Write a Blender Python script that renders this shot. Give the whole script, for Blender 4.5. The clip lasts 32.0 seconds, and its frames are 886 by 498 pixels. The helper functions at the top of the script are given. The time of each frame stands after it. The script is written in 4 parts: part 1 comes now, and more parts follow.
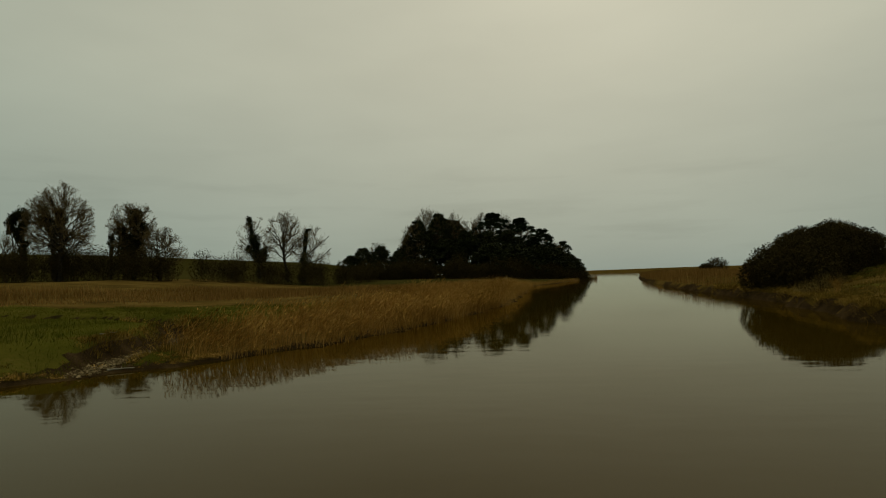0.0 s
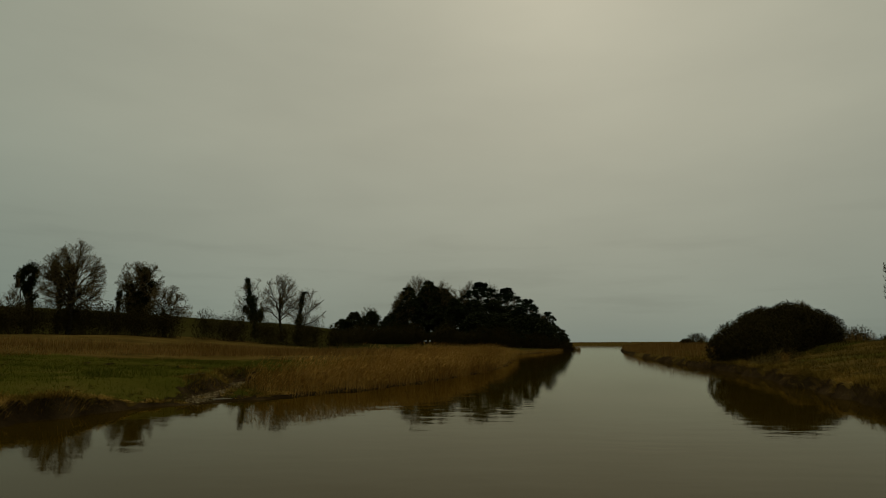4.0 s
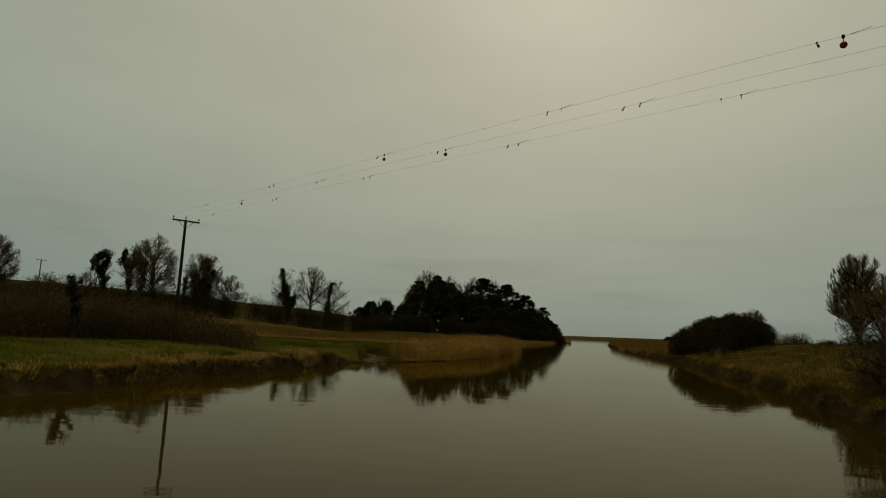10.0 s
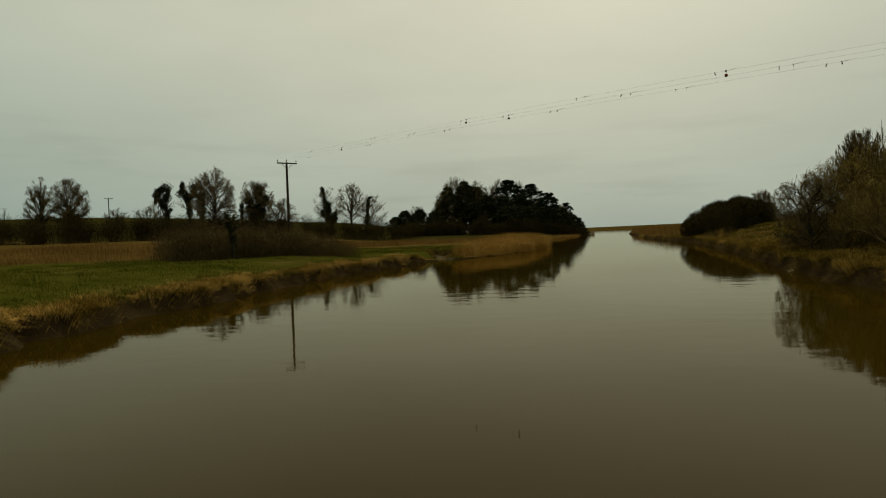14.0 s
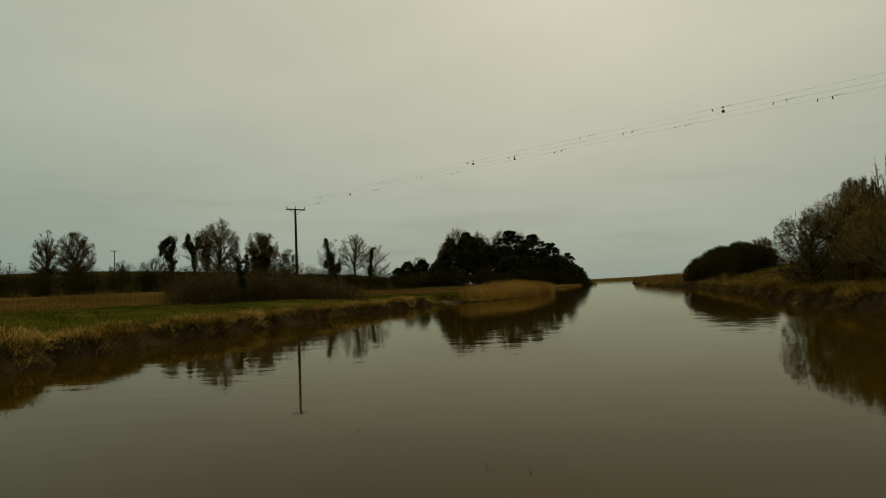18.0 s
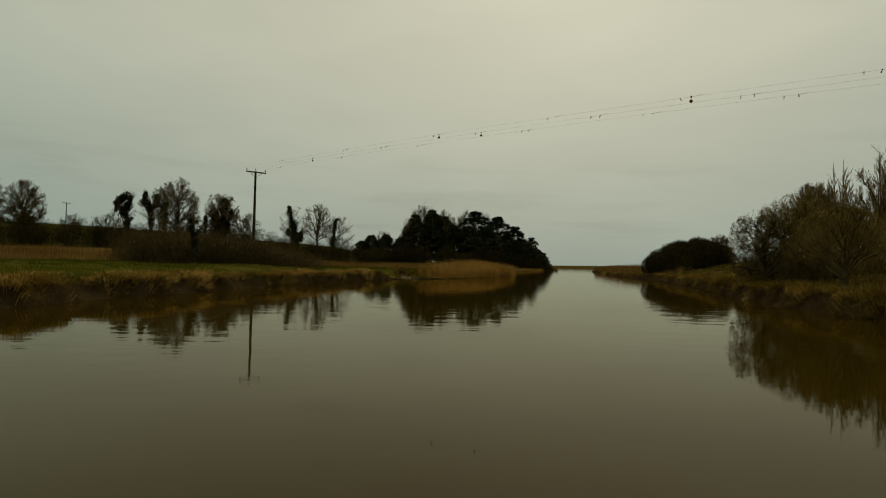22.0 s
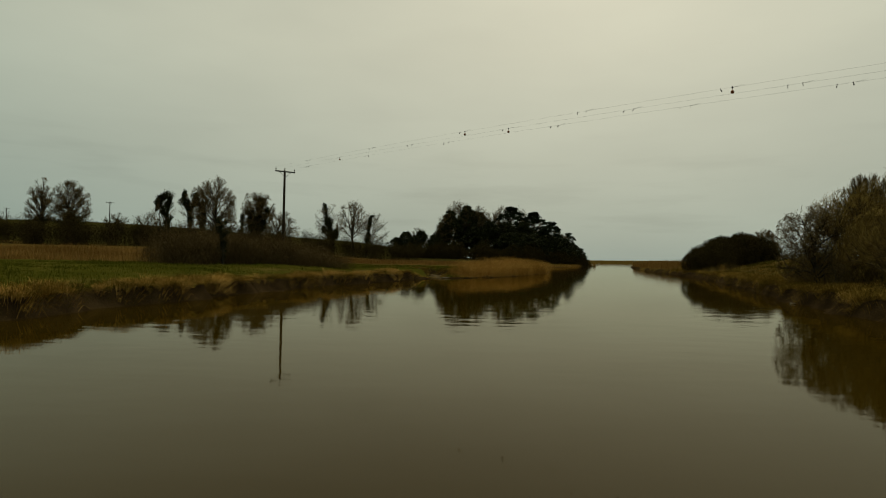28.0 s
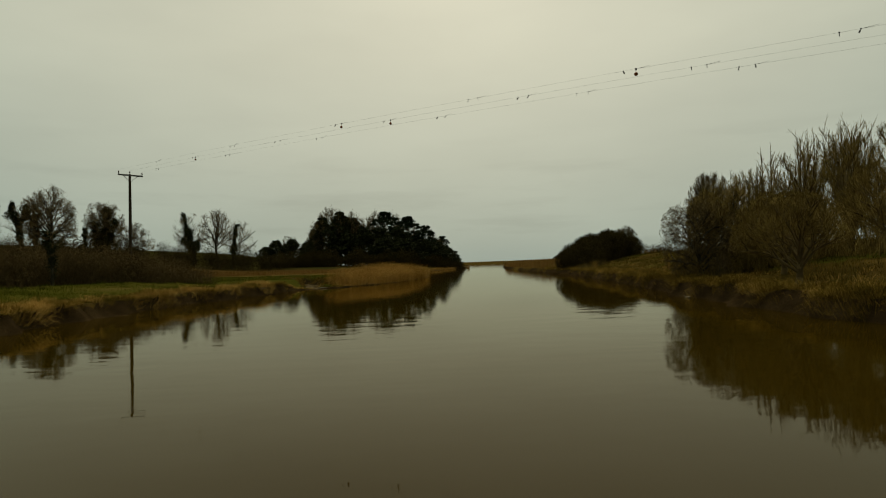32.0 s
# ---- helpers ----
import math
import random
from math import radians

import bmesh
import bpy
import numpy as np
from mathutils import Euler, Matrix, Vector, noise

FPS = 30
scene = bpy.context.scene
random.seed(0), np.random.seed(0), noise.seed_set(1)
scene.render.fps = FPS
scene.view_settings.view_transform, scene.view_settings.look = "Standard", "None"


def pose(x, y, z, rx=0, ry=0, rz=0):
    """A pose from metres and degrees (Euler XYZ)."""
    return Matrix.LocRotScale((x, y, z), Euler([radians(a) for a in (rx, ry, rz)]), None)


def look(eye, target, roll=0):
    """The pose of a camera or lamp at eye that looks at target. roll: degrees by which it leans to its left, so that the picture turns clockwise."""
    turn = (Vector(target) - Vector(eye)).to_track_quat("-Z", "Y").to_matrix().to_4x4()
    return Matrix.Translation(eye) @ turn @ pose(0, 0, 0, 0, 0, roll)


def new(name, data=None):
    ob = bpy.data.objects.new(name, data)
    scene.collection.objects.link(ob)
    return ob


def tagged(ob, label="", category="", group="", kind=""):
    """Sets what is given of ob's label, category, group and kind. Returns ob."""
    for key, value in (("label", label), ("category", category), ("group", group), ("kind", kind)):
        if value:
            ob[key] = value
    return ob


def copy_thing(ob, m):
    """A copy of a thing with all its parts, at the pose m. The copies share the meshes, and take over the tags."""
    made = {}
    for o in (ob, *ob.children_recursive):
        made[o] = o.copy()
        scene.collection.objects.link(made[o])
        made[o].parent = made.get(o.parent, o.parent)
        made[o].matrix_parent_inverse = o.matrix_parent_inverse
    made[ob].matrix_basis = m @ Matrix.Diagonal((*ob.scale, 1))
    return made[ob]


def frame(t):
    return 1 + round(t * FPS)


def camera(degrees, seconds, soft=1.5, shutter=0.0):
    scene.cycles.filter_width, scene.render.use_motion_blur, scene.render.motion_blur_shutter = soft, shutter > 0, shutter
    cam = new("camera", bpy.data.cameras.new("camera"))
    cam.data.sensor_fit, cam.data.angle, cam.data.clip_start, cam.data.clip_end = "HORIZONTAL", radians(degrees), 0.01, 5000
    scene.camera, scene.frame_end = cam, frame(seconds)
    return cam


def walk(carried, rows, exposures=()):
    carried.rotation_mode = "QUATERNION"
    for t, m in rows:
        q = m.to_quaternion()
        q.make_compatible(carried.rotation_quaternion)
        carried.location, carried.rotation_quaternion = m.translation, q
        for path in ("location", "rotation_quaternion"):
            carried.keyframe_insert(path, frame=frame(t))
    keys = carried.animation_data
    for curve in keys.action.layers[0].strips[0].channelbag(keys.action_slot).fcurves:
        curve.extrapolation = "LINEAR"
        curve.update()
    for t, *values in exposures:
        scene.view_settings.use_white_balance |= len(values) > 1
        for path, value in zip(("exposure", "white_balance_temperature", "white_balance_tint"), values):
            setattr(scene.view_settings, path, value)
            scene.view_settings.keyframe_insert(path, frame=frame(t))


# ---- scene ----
cam = camera(71.6, 32.0, soft=1.05)
PATH = [
    (0, pose(4.034, 11.417, 2.852, 92.50, 1.51, 1.68)),
    (0.5, pose(4.055, 11.279, 2.613, 95.12, 1.04, 1.59)),
    (1, pose(3.914, 10.859, 2.314, 100.94, -1.32, -0.30)),
    (1.5, pose(3.906, 10.365, 2.262, 101.91, -3.34, 0.06)),
    (2, pose(3.767, 9.640, 2.410, 100.63, -0.39, 1.05)),
    (2.5, pose(3.493, 8.555, 2.534, 99.34, 0.17, 0.35)),
    (3, pose(3.305, 7.327, 2.546, 100.54, -0.74, 0.61)),
    (3.5, pose(2.953, 5.937, 2.563, 98.68, -0.01, 0.16)),
    (5.5, pose(0.512, -1.862, 2.488, 99.61, -2.32, -0.53)),
    (6, pose(0.251, -3.256, 2.501, 101.04, -0.96, 0.22)),
    (6.5, pose(-0.230, -4.852, 2.564, 101.43, 0.71, 0.65)),
    (7, pose(-0.746, -6.449, 2.506, 100.30, 0.24, 0.44)),
    (7.5, pose(-1.208, -8.133, 2.478, 101.41, 1.16, 0.88)),
    (8, pose(-1.790, -10.059, 2.542, 99.83, 1.10, 0.49)),
    (8.5, pose(-2.337, -12.056, 2.539, 97.02, 1.95, 0.75)),
    (9, pose(-2.769, -14.149, 2.594, 97.51, 0.98, 0.19)),
    (9.5, pose(-3.061, -16.274, 2.582, 98.48, -0.53, -1.16)),
    (10, pose(-3.376, -18.343, 2.639, 97.65, -2.65, -0.87)),
    (10.5, pose(-3.777, -20.081, 2.716, 98.19, -0.37, -0.29)),
    (11, pose(-4.243, -21.900, 2.725, 97.43, 0.14, 0.02)),
    (11.5, pose(-4.678, -23.668, 2.750, 99.30, -1.23, -0.17)),
    (12, pose(-5.247, -25.587, 2.765, 100.32, 0.45, 0.47)),
    (12.5, pose(-5.694, -27.516, 2.684, 97.75, 2.94, 0.55)),
    (13, pose(-6.040, -29.639, 2.712, 88.44, 3.59, -0.23)),
    (13.5, pose(-6.317, -31.290, 2.705, 84.81, 0.96, 0.16)),
    (14, pose(-6.575, -32.056, 2.664, 88.62, 2.01, 1.26)),
    (14.5, pose(-6.750, -32.423, 2.582, 92.90, 1.36, 1.21)),
    (16.5, pose(-7.361, -32.951, 1.896, 93.22, 3.89, -0.05)),
    (17, pose(-7.421, -32.879, 1.716, 94.44, 2.46, -1.39)),
    (17.5, pose(-7.193, -32.922, 1.742, 93.60, 2.41, 1.21)),
    (18, pose(-7.062, -32.830, 1.715, 93.57, 2.44, 1.40)),
    (18.5, pose(-6.919, -32.637, 1.708, 93.78, 0.61, 0.61)),
    (19, pose(-6.717, -32.371, 1.645, 93.23, 0.37, 0.49)),
    (19.5, pose(-6.800, -32.236, 1.568, 93.44, 1.08, -1.37)),
    (20, pose(-6.831, -32.213, 1.500, 92.47, 1.47, -1.57)),
    (20.5, pose(-6.857, -32.082, 1.381, 94.11, 2.39, -2.37)),
    (21, pose(-6.774, -32.142, 1.573, 91.76, 2.14, -2.15)),
    (21.5, pose(-6.877, -32.087, 1.492, 92.31, -0.01, -4.38)),
    (22, pose(-6.624, -32.143, 1.543, 91.47, -1.37, -1.98)),
    (22.5, pose(-6.462, -32.022, 1.487, 93.35, 1.44, -0.05)),
    (23, pose(-6.469, -31.806, 1.495, 93.67, 2.75, -0.28)),
    (23.5, pose(-6.361, -31.676, 1.499, 92.87, 0.68, -0.50)),
    (24, pose(-6.205, -31.626, 1.363, 95.34, -2.14, 1.16)),
    (24.5, pose(-6.202, -31.433, 1.377, 95.09, -2.51, -0.05)),
    (25, pose(-6.247, -31.517, 1.558, 93.92, 0.02, 0.42)),
    (25.5, pose(-6.297, -31.540, 1.656, 93.17, 0.41, -0.00)),
    (27.5, pose(-6.028, -31.149, 1.906, 90.66, -1.27, 0.88)),
    (28, pose(-5.983, -30.877, 1.951, 90.95, -1.14, 1.45)),
    (28.5, pose(-5.920, -30.338, 1.953, 90.59, -0.74, 1.33)),
    (29, pose(-5.973, -29.912, 1.824, 92.75, 1.57, 1.24)),
    (29.5, pose(-6.365, -29.388, 1.901, 92.61, 2.18, -1.65)),
    (30, pose(-7.257, -28.891, 2.016, 91.74, 4.30, -9.26)),
    (30.5, pose(-7.299, -28.633, 2.170, 89.75, 3.19, -10.75)),
    (31, pose(-6.971, -28.295, 2.151, 88.77, 0.09, -9.55)),
    (31.5, pose(-6.848, -27.765, 1.982, 91.26, 0.51, -11.16)),
    (32, pose(-6.412, -27.209, 1.973, 91.45, 1.39, -10.28)),
]
walk(cam, PATH, exposures=[(0.0, -0.36), (0.5, -0.44), (1.0, -0.5), (2.0, -0.74), (3.5, -0.78), (6.0, -0.67), (8.0, -0.7), (9.0, -0.65), (12.0, -0.66), (13.0, -0.54), (14.0, -0.08), (14.5, -0.13), (16.5, -0.25), (17.0, -0.25), (19.0, -0.3), (23.0, -0.25), (25.0, -0.43), (25.5, -0.42), (27.5, -0.18), (28.0, -0.15), (32.0, -0.11)])

# ---------------------------------------------------------------- light
world = bpy.data.worlds.new("overcast_sky")
scene.world = world
world.use_nodes = True


def sky_nodes():
    nt = world.node_tree
    nt.nodes.clear()
    N, K = nt.nodes.new, nt.links.new
    out = N("ShaderNodeOutputWorld")
    bg = N("ShaderNodeBackground")
    sky = N("ShaderNodeTexSky")
    sky.sky_type = "NISHITA"
    sky.sun_disc = False
    sky.sun_elevation = radians(38)
    sky.sun_rotation = radians(12)
    sky.air_density, sky.dust_density, sky.ozone_density = 1.0, 4.0, 1.0
    co = N("ShaderNodeTexCoord")
    sep = N("ShaderNodeSeparateXYZ")
    K(co.outputs["Generated"], sep.inputs[0])
    # the cloud deck: paler and warmer overhead, cool grey low down
    ramp = N("ShaderNodeValToRGB")
    e = ramp.color_ramp.elements
    e[0].position, e[0].color = 0.0, (0.345, 0.39, 0.34, 1)
    e[1].position, e[1].color = 0.95, (1.5, 1.33, 0.90, 1)
    for p, c in ((0.06, (0.372, 0.408, 0.348, 1)), (0.16, (0.448, 0.46, 0.372, 1)), (0.32, (0.545, 0.535, 0.42, 1)), (0.54, (0.61, 0.592, 0.462, 1))):
        n = e.new(p)
        n.color = c
    K(sep.outputs["Z"], ramp.inputs[0])
    # the sun stands behind the cloud ahead: a wide soft brightening
    dot = N("ShaderNodeVectorMath")
    dot.operation = "DOT_PRODUCT"
    dot.inputs[1].default_value = Vector((0.16, 0.86, 0.48)).normalized()
    K(co.outputs["Generated"], dot.inputs[0])
    glow = N("ShaderNodeMapRange")
    glow.interpolation_type = "SMOOTHSTEP"
    glow.inputs[1].default_value, glow.inputs[2].default_value = -0.2, 1.0
    glow.inputs[3].default_value, glow.inputs[4].default_value = 0.52, 1.05
    K(dot.outputs["Value"], glow.inputs[0])
    # cloud mottling
    mp = N("ShaderNodeMapping")
    mp.inputs["Scale"].default_value = (1.0, 1.0, 3.2)
    K(co.outputs["Generated"], mp.inputs[0])
    no = N("ShaderNodeTexNoise")
    no.inputs["Scale"].default_value, no.inputs["Detail"].default_value, no.inputs["Roughness"].default_value = 2.6, 5, 0.5
    K(mp.outputs[0], no.inputs[0])
    cl = N("ShaderNodeMapRange")
    cl.inputs[1].default_value, cl.inputs[2].default_value, cl.inputs[3].default_value, cl.inputs[4].default_value = 0.3, 0.7, 0.94, 1.05
    K(no.outputs["Fac"], cl.inputs[0])
    smp = N("ShaderNodeMapping")
    smp.inputs["Scale"].default_value = (2.2, 2.2, 17.0)
    smp.inputs["Location"].default_value = (0.4, 1.1, 0.3)
    K(co.outputs["Generated"], smp.inputs[0])
    streak = N("ShaderNodeTexNoise")
    streak.inputs["Scale"].default_value, streak.inputs["Detail"].default_value, streak.inputs["Roughness"].default_value = 1.6, 6, 0.55
    K(smp.outputs[0], streak.inputs[0])
    dark = N("ShaderNodeMapRange")
    dark.inputs[1].default_value, dark.inputs[2].default_value, dark.inputs[3].default_value, dark.inputs[4].default_value = 0.5, 0.72, 0.0, 0.13
    K(streak.outputs["Fac"], dark.inputs[0])
    low = N("ShaderNodeMapRange")
    low.interpolation_type = "SMOOTHSTEP"
    low.inputs[1].default_value, low.inputs[2].default_value, low.inputs[3].default_value, low.inputs[4].default_value = 0.10, 0.26, 1.0, 0.0
    K(sep.outputs["Z"], low.inputs[0])
    veil = N("ShaderNodeMath")
    veil.operation = "MULTIPLY"
    K(dark.outputs[0], veil.inputs[0])
    K(low.outputs[0], veil.inputs[1])
    left_over = N("ShaderNodeMath")
    left_over.operation = "SUBTRACT"
    K(cl.outputs[0], left_over.inputs[0])
    K(veil.outputs[0], left_over.inputs[1])
    mul = N("ShaderNodeMath")
    mul.operation = "MULTIPLY"
    K(glow.outputs[0], mul.inputs[0])
    K(left_over.outputs[0], mul.inputs[1])
    tint = N("ShaderNodeVectorMath")
    tint.operation = "SCALE"
    K(ramp.outputs["Color"], tint.inputs[0])
    K(mul.outputs[0], tint.inputs["Scale"])
    thin = N("ShaderNodeVectorMath")
    thin.operation = "SCALE"
    thin.inputs["Scale"].default_value = 0.006
    K(sky.outputs["Color"], thin.inputs[0])
    add = N("ShaderNodeVectorMath")
    add.operation = "ADD"
    K(tint.outputs[0], add.inputs[0])
    K(thin.outputs[0], add.inputs[1])
    # warm where the sun stands behind the cloud, cooler away from it
    warm = N("ShaderNodeMapRange")
    warm.interpolation_type = "SMOOTHSTEP"
    warm.inputs[1].default_value, warm.inputs[2].default_value = 0.45, 1.0
    K(dot.outputs["Value"], warm.inputs[0])
    hue = N("ShaderNodeMix")
    hue.data_type = "RGBA"
    hue.inputs["A"].default_value, hue.inputs["B"].default_value = (0.872, 0.99, 0.985, 1), (0.967, 0.985, 0.952, 1)
    K(warm.outputs[0], hue.inputs["Factor"])
    tone = N("ShaderNodeVectorMath")
    tone.operation = "MULTIPLY"
    K(add.outputs[0], tone.inputs[0])
    K(hue.outputs["Result"], tone.inputs[1])
    K(tone.outputs[0], bg.inputs["Color"])
    bg.inputs["Strength"].default_value = 1.0
    K(bg.outputs[0], out.inputs["Surface"])


sky_nodes()
sun_data = bpy.data.lights.new("sun", "SUN")
sun_data.energy, sun_data.angle, sun_data.color = 0.65, radians(25), (1.0, 0.9, 0.74)
sun = new("sun", sun_data)
sun.matrix_world = look((0.16 * 60, 0.86 * 60, 60.0), (0, 0, 0))


# ---------------------------------------------------------------- materials
def material(name, stops, scale=1.0, rough=0.9, bump=0.3, fine=30.0, detail=6, wide=0.15, rand=0.0, spec=0.0, stretch=(1, 1, 1), bump_dist=0.05, island=0.0):
    """A surface with broad patches and fine grain: stops are colours along one ramp."""
    m = bpy.data.materials.new(name)
    m.use_nodes = True
    nt = m.node_tree
    N, K = nt.nodes.new, nt.links.new
    b = nt.nodes["Principled BSDF"]
    b.inputs["Roughness"].default_value = rough
    b.inputs["Specular IOR Level"].default_value = spec
    co = N("ShaderNodeTexCoord")
    mp = N("ShaderNodeMapping")
    mp.inputs["Scale"].default_value = stretch
    K(co.outputs["Object"], mp.inputs[0])
    big = N("ShaderNodeTexNoise")
    big.inputs["Scale"].default_value, big.inputs["Detail"].default_value = scale, detail
    K(mp.outputs[0], big.inputs[0])
    small = N("ShaderNodeTexNoise")
    small.inputs["Scale"].default_value, small.inputs["Detail"].default_value = fine, 4
    K(mp.outputs[0], small.inputs[0])
    mix = N("ShaderNodeMath")
    mix.operation = "MULTIPLY_ADD"
    mix.inputs[1].default_value = 0.45
    K(small.outputs["Fac"], mix.inputs[0])
    sc = N("ShaderNodeMath")
    sc.operation = "MULTIPLY_ADD"
    sc.inputs[1].default_value, sc.inputs[2].default_value = 1.3, -0.40
    K(big.outputs["Fac"], sc.inputs[0])
    K(sc.outputs[0], mix.inputs[2])
    last = mix.outputs[0]
    if rand:
        oi = N("ShaderNodeObjectInfo")
        ad = N("ShaderNodeMath")
        ad.operation = "MULTIPLY_ADD"
        ad.inputs[1].default_value = rand
        K(oi.outputs["Random"], ad.inputs[0])
        K(last, ad.inputs[2])
        last = ad.outputs[0]
    if island:
        ge = N("ShaderNodeNewGeometry")
        ad = N("ShaderNodeMath")
        ad.operation = "MULTIPLY_ADD"
        ad.inputs[1].default_value = island
        K(ge.outputs["Random Per Island"], ad.inputs[0])
        sb = N("ShaderNodeMath")
        sb.operation = "SUBTRACT"
        sb.inputs[1].default_value = island / 2
        K(last, sb.inputs[0])
        K(sb.outputs[0], ad.inputs[2])
        last = ad.outputs[0]
    ramp = N("ShaderNodeValToRGB")
    el = ramp.color_ramp.elements
    el[0].position, el[0].color = 0.2, (*stops[0], 1)
    el[1].position, el[1].color = 0.8, (*stops[-1], 1)
    for i, c in enumerate(stops[1:-1]):
        n = el.new(0.2 + 0.6 * (i + 1) / (len(stops) - 1))
        n.color = (*c, 1)
    K(last, ramp.inputs[0])
    K(ramp.outputs[0], b.inputs["Base Color"])
    if bump:
        bp = N("ShaderNodeBump")
        bp.inputs["Strength"].default_value, bp.inputs["Distance"].default_value = bump, bump_dist
        K(mix.outputs[0], bp.inputs["Height"])
        K(bp.outputs[0], b.inputs["Normal"])
    return m


M_grass = material("meadow_grass", [(0.034, 0.034, 0.004), (0.049, 0.049, 0.006), (0.068, 0.060, 0.010), (0.1, 0.074, 0.02)], 0.22, 0.95, 0.8, 9.0)
M_dry = material("rough_dry_grass", [(0.032, 0.022, 0.005), (0.058, 0.038, 0.008), (0.085, 0.055, 0.014), (0.115, 0.072, 0.02)], 0.35, 0.95, 0.9, 7.0)
M_mud = material("wet_mud", [(0.014, 0.009, 0.004), (0.028, 0.018, 0.008), (0.055, 0.036, 0.017)], 0.9, 0.95, 1.0, 12.0, spec=0.0, bump_dist=0.12)
M_hill = material("hill_pasture", [(0.022, 0.019, 0.005), (0.034, 0.030, 0.007), (0.048, 0.041, 0.012)], 0.02, 0.95, 0.3, 0.6)
M_marsh = material("reed_litter", [(0.045, 0.03, 0.008), (0.085, 0.055, 0.014), (0.13, 0.086, 0.026)], 0.25, 0.95, 0.9, 6.0)
M_blade_green = material("green_blade", [(0.052, 0.058, 0.005), (0.082, 0.086, 0.008), (0.14, 0.112, 0.018)], 0.3, 0.8, 0, 4.0, island=0.25)
M_blade_dry = material("dry_blade", [(0.11, 0.062, 0.010), (0.33, 0.197, 0.042), (0.7, 0.44, 0.132)], 0.4, 0.85, 0, 3.0, island=0.6)
M_blade_mix = material("tussock_blade", [(0.06, 0.042, 0.006), (0.155, 0.1, 0.018), (0.4, 0.25, 0.058)], 0.35, 0.85, 0, 3.0, island=0.6)
M_blade_turf = material("turf_blade", [(0.038, 0.034, 0.005), (0.082, 0.062, 0.010), (0.2, 0.13, 0.028)], 0.5, 0.85, 0, 3.0, island=0.5)
M_reed = material("reed_stem", [(0.155, 0.08, 0.015), (0.325, 0.18, 0.041), (0.49, 0.29, 0.083)], 0.25, 0.8, 0, 2.0, island=0.5)
M_reed_far = material("far_reed", [(0.13, 0.068, 0.017), (0.23, 0.127, 0.035), (0.335, 0.195, 0.06)], 0.1, 0.9, 0, 1.5, island=0.5)
M_bark = material("grey_bark", [(0.022, 0.019, 0.013), (0.05, 0.043, 0.03), (0.09, 0.078, 0.055)], 2.0, 0.9, 0.6, 20.0)
M_twig = material("winter_twig", [(0.06, 0.043, 0.018), (0.115, 0.083, 0.036), (0.175, 0.13, 0.058)], 0.5, 0.85, 0, 5.0, island=0.4)
M_osier = material("ochre_osier_twig", [(0.095, 0.066, 0.019), (0.185, 0.13, 0.038), (0.30, 0.215, 0.068)], 0.4, 0.8, 0, 5.0, island=0.5)
M_bramble = material("leafless_bramble_twig", [(0.07, 0.048, 0.020), (0.098, 0.067, 0.028), (0.135, 0.094, 0.040)], 0.5, 0.85, 0, 5.0, island=0.2)
M_ivy = material("ivy_leaf", [(0.009, 0.012, 0.003), (0.02, 0.024, 0.006), (0.04, 0.042, 0.012)], 0.8, 0.8, 0, 5.0, island=0.5, spec=0.08)
M_pine = material("pine_needle", [(0.006, 0.010, 0.005), (0.013, 0.020, 0.009), (0.025, 0.032, 0.014)], 0.4, 0.8, 0, 5.0, island=0.5)
M_scrub = material("dark_scrub_twig", [(0.042, 0.028, 0.011), (0.062, 0.041, 0.016), (0.085, 0.057, 0.022)], 0.4, 0.9, 0, 5.0, island=0.15)
M_gorse = material("evergreen_scrub_leaf", [(0.03, 0.023, 0.008), (0.044, 0.033, 0.011), (0.06, 0.045, 0.015)], 0.5, 0.8, 0, 5.0, island=0.3)
M_pole = material("tarred_pole_wood", [(0.022, 0.017, 0.012), (0.05, 0.038, 0.026), (0.085, 0.066, 0.045)], 1.5, 0.85, 0.4, 25.0, stretch=(1, 1, 0.12))
M_steel = material("weathered_steel", [(0.04, 0.04, 0.04), (0.075, 0.074, 0.07), (0.12, 0.115, 0.105)], 3.0, 0.6, 0.2, 20.0, spec=0.5)
M_porcelain = material("brown_porcelain", [(0.035, 0.02, 0.012), (0.06, 0.034, 0.02), (0.09, 0.055, 0.03)], 4.0, 0.25, 0, 20.0, spec=0.5)
M_orange = material("faded_orange_marker", [(0.16, 0.045, 0.012), (0.26, 0.075, 0.02), (0.34, 0.13, 0.045)], 2.0, 0.6, 0.1, 14.0)
M_black = material("black_plastic", [(0.008, 0.008, 0.008), (0.014, 0.014, 0.013), (0.025, 0.024, 0.022)], 5.0, 0.6, 0, 20.0)
M_stone = material("river_stone", [(0.05, 0.036, 0.017), (0.12, 0.088, 0.045), (0.23, 0.175, 0.1)], 3.0, 0.85, 0.3, 20.0, island=0.6)
M_driftwood = material("bleached_driftwood", [(0.16, 0.14, 0.11), (0.28, 0.25, 0.20), (0.38, 0.35, 0.29)], 3.0, 0.9, 0.3, 20.0)


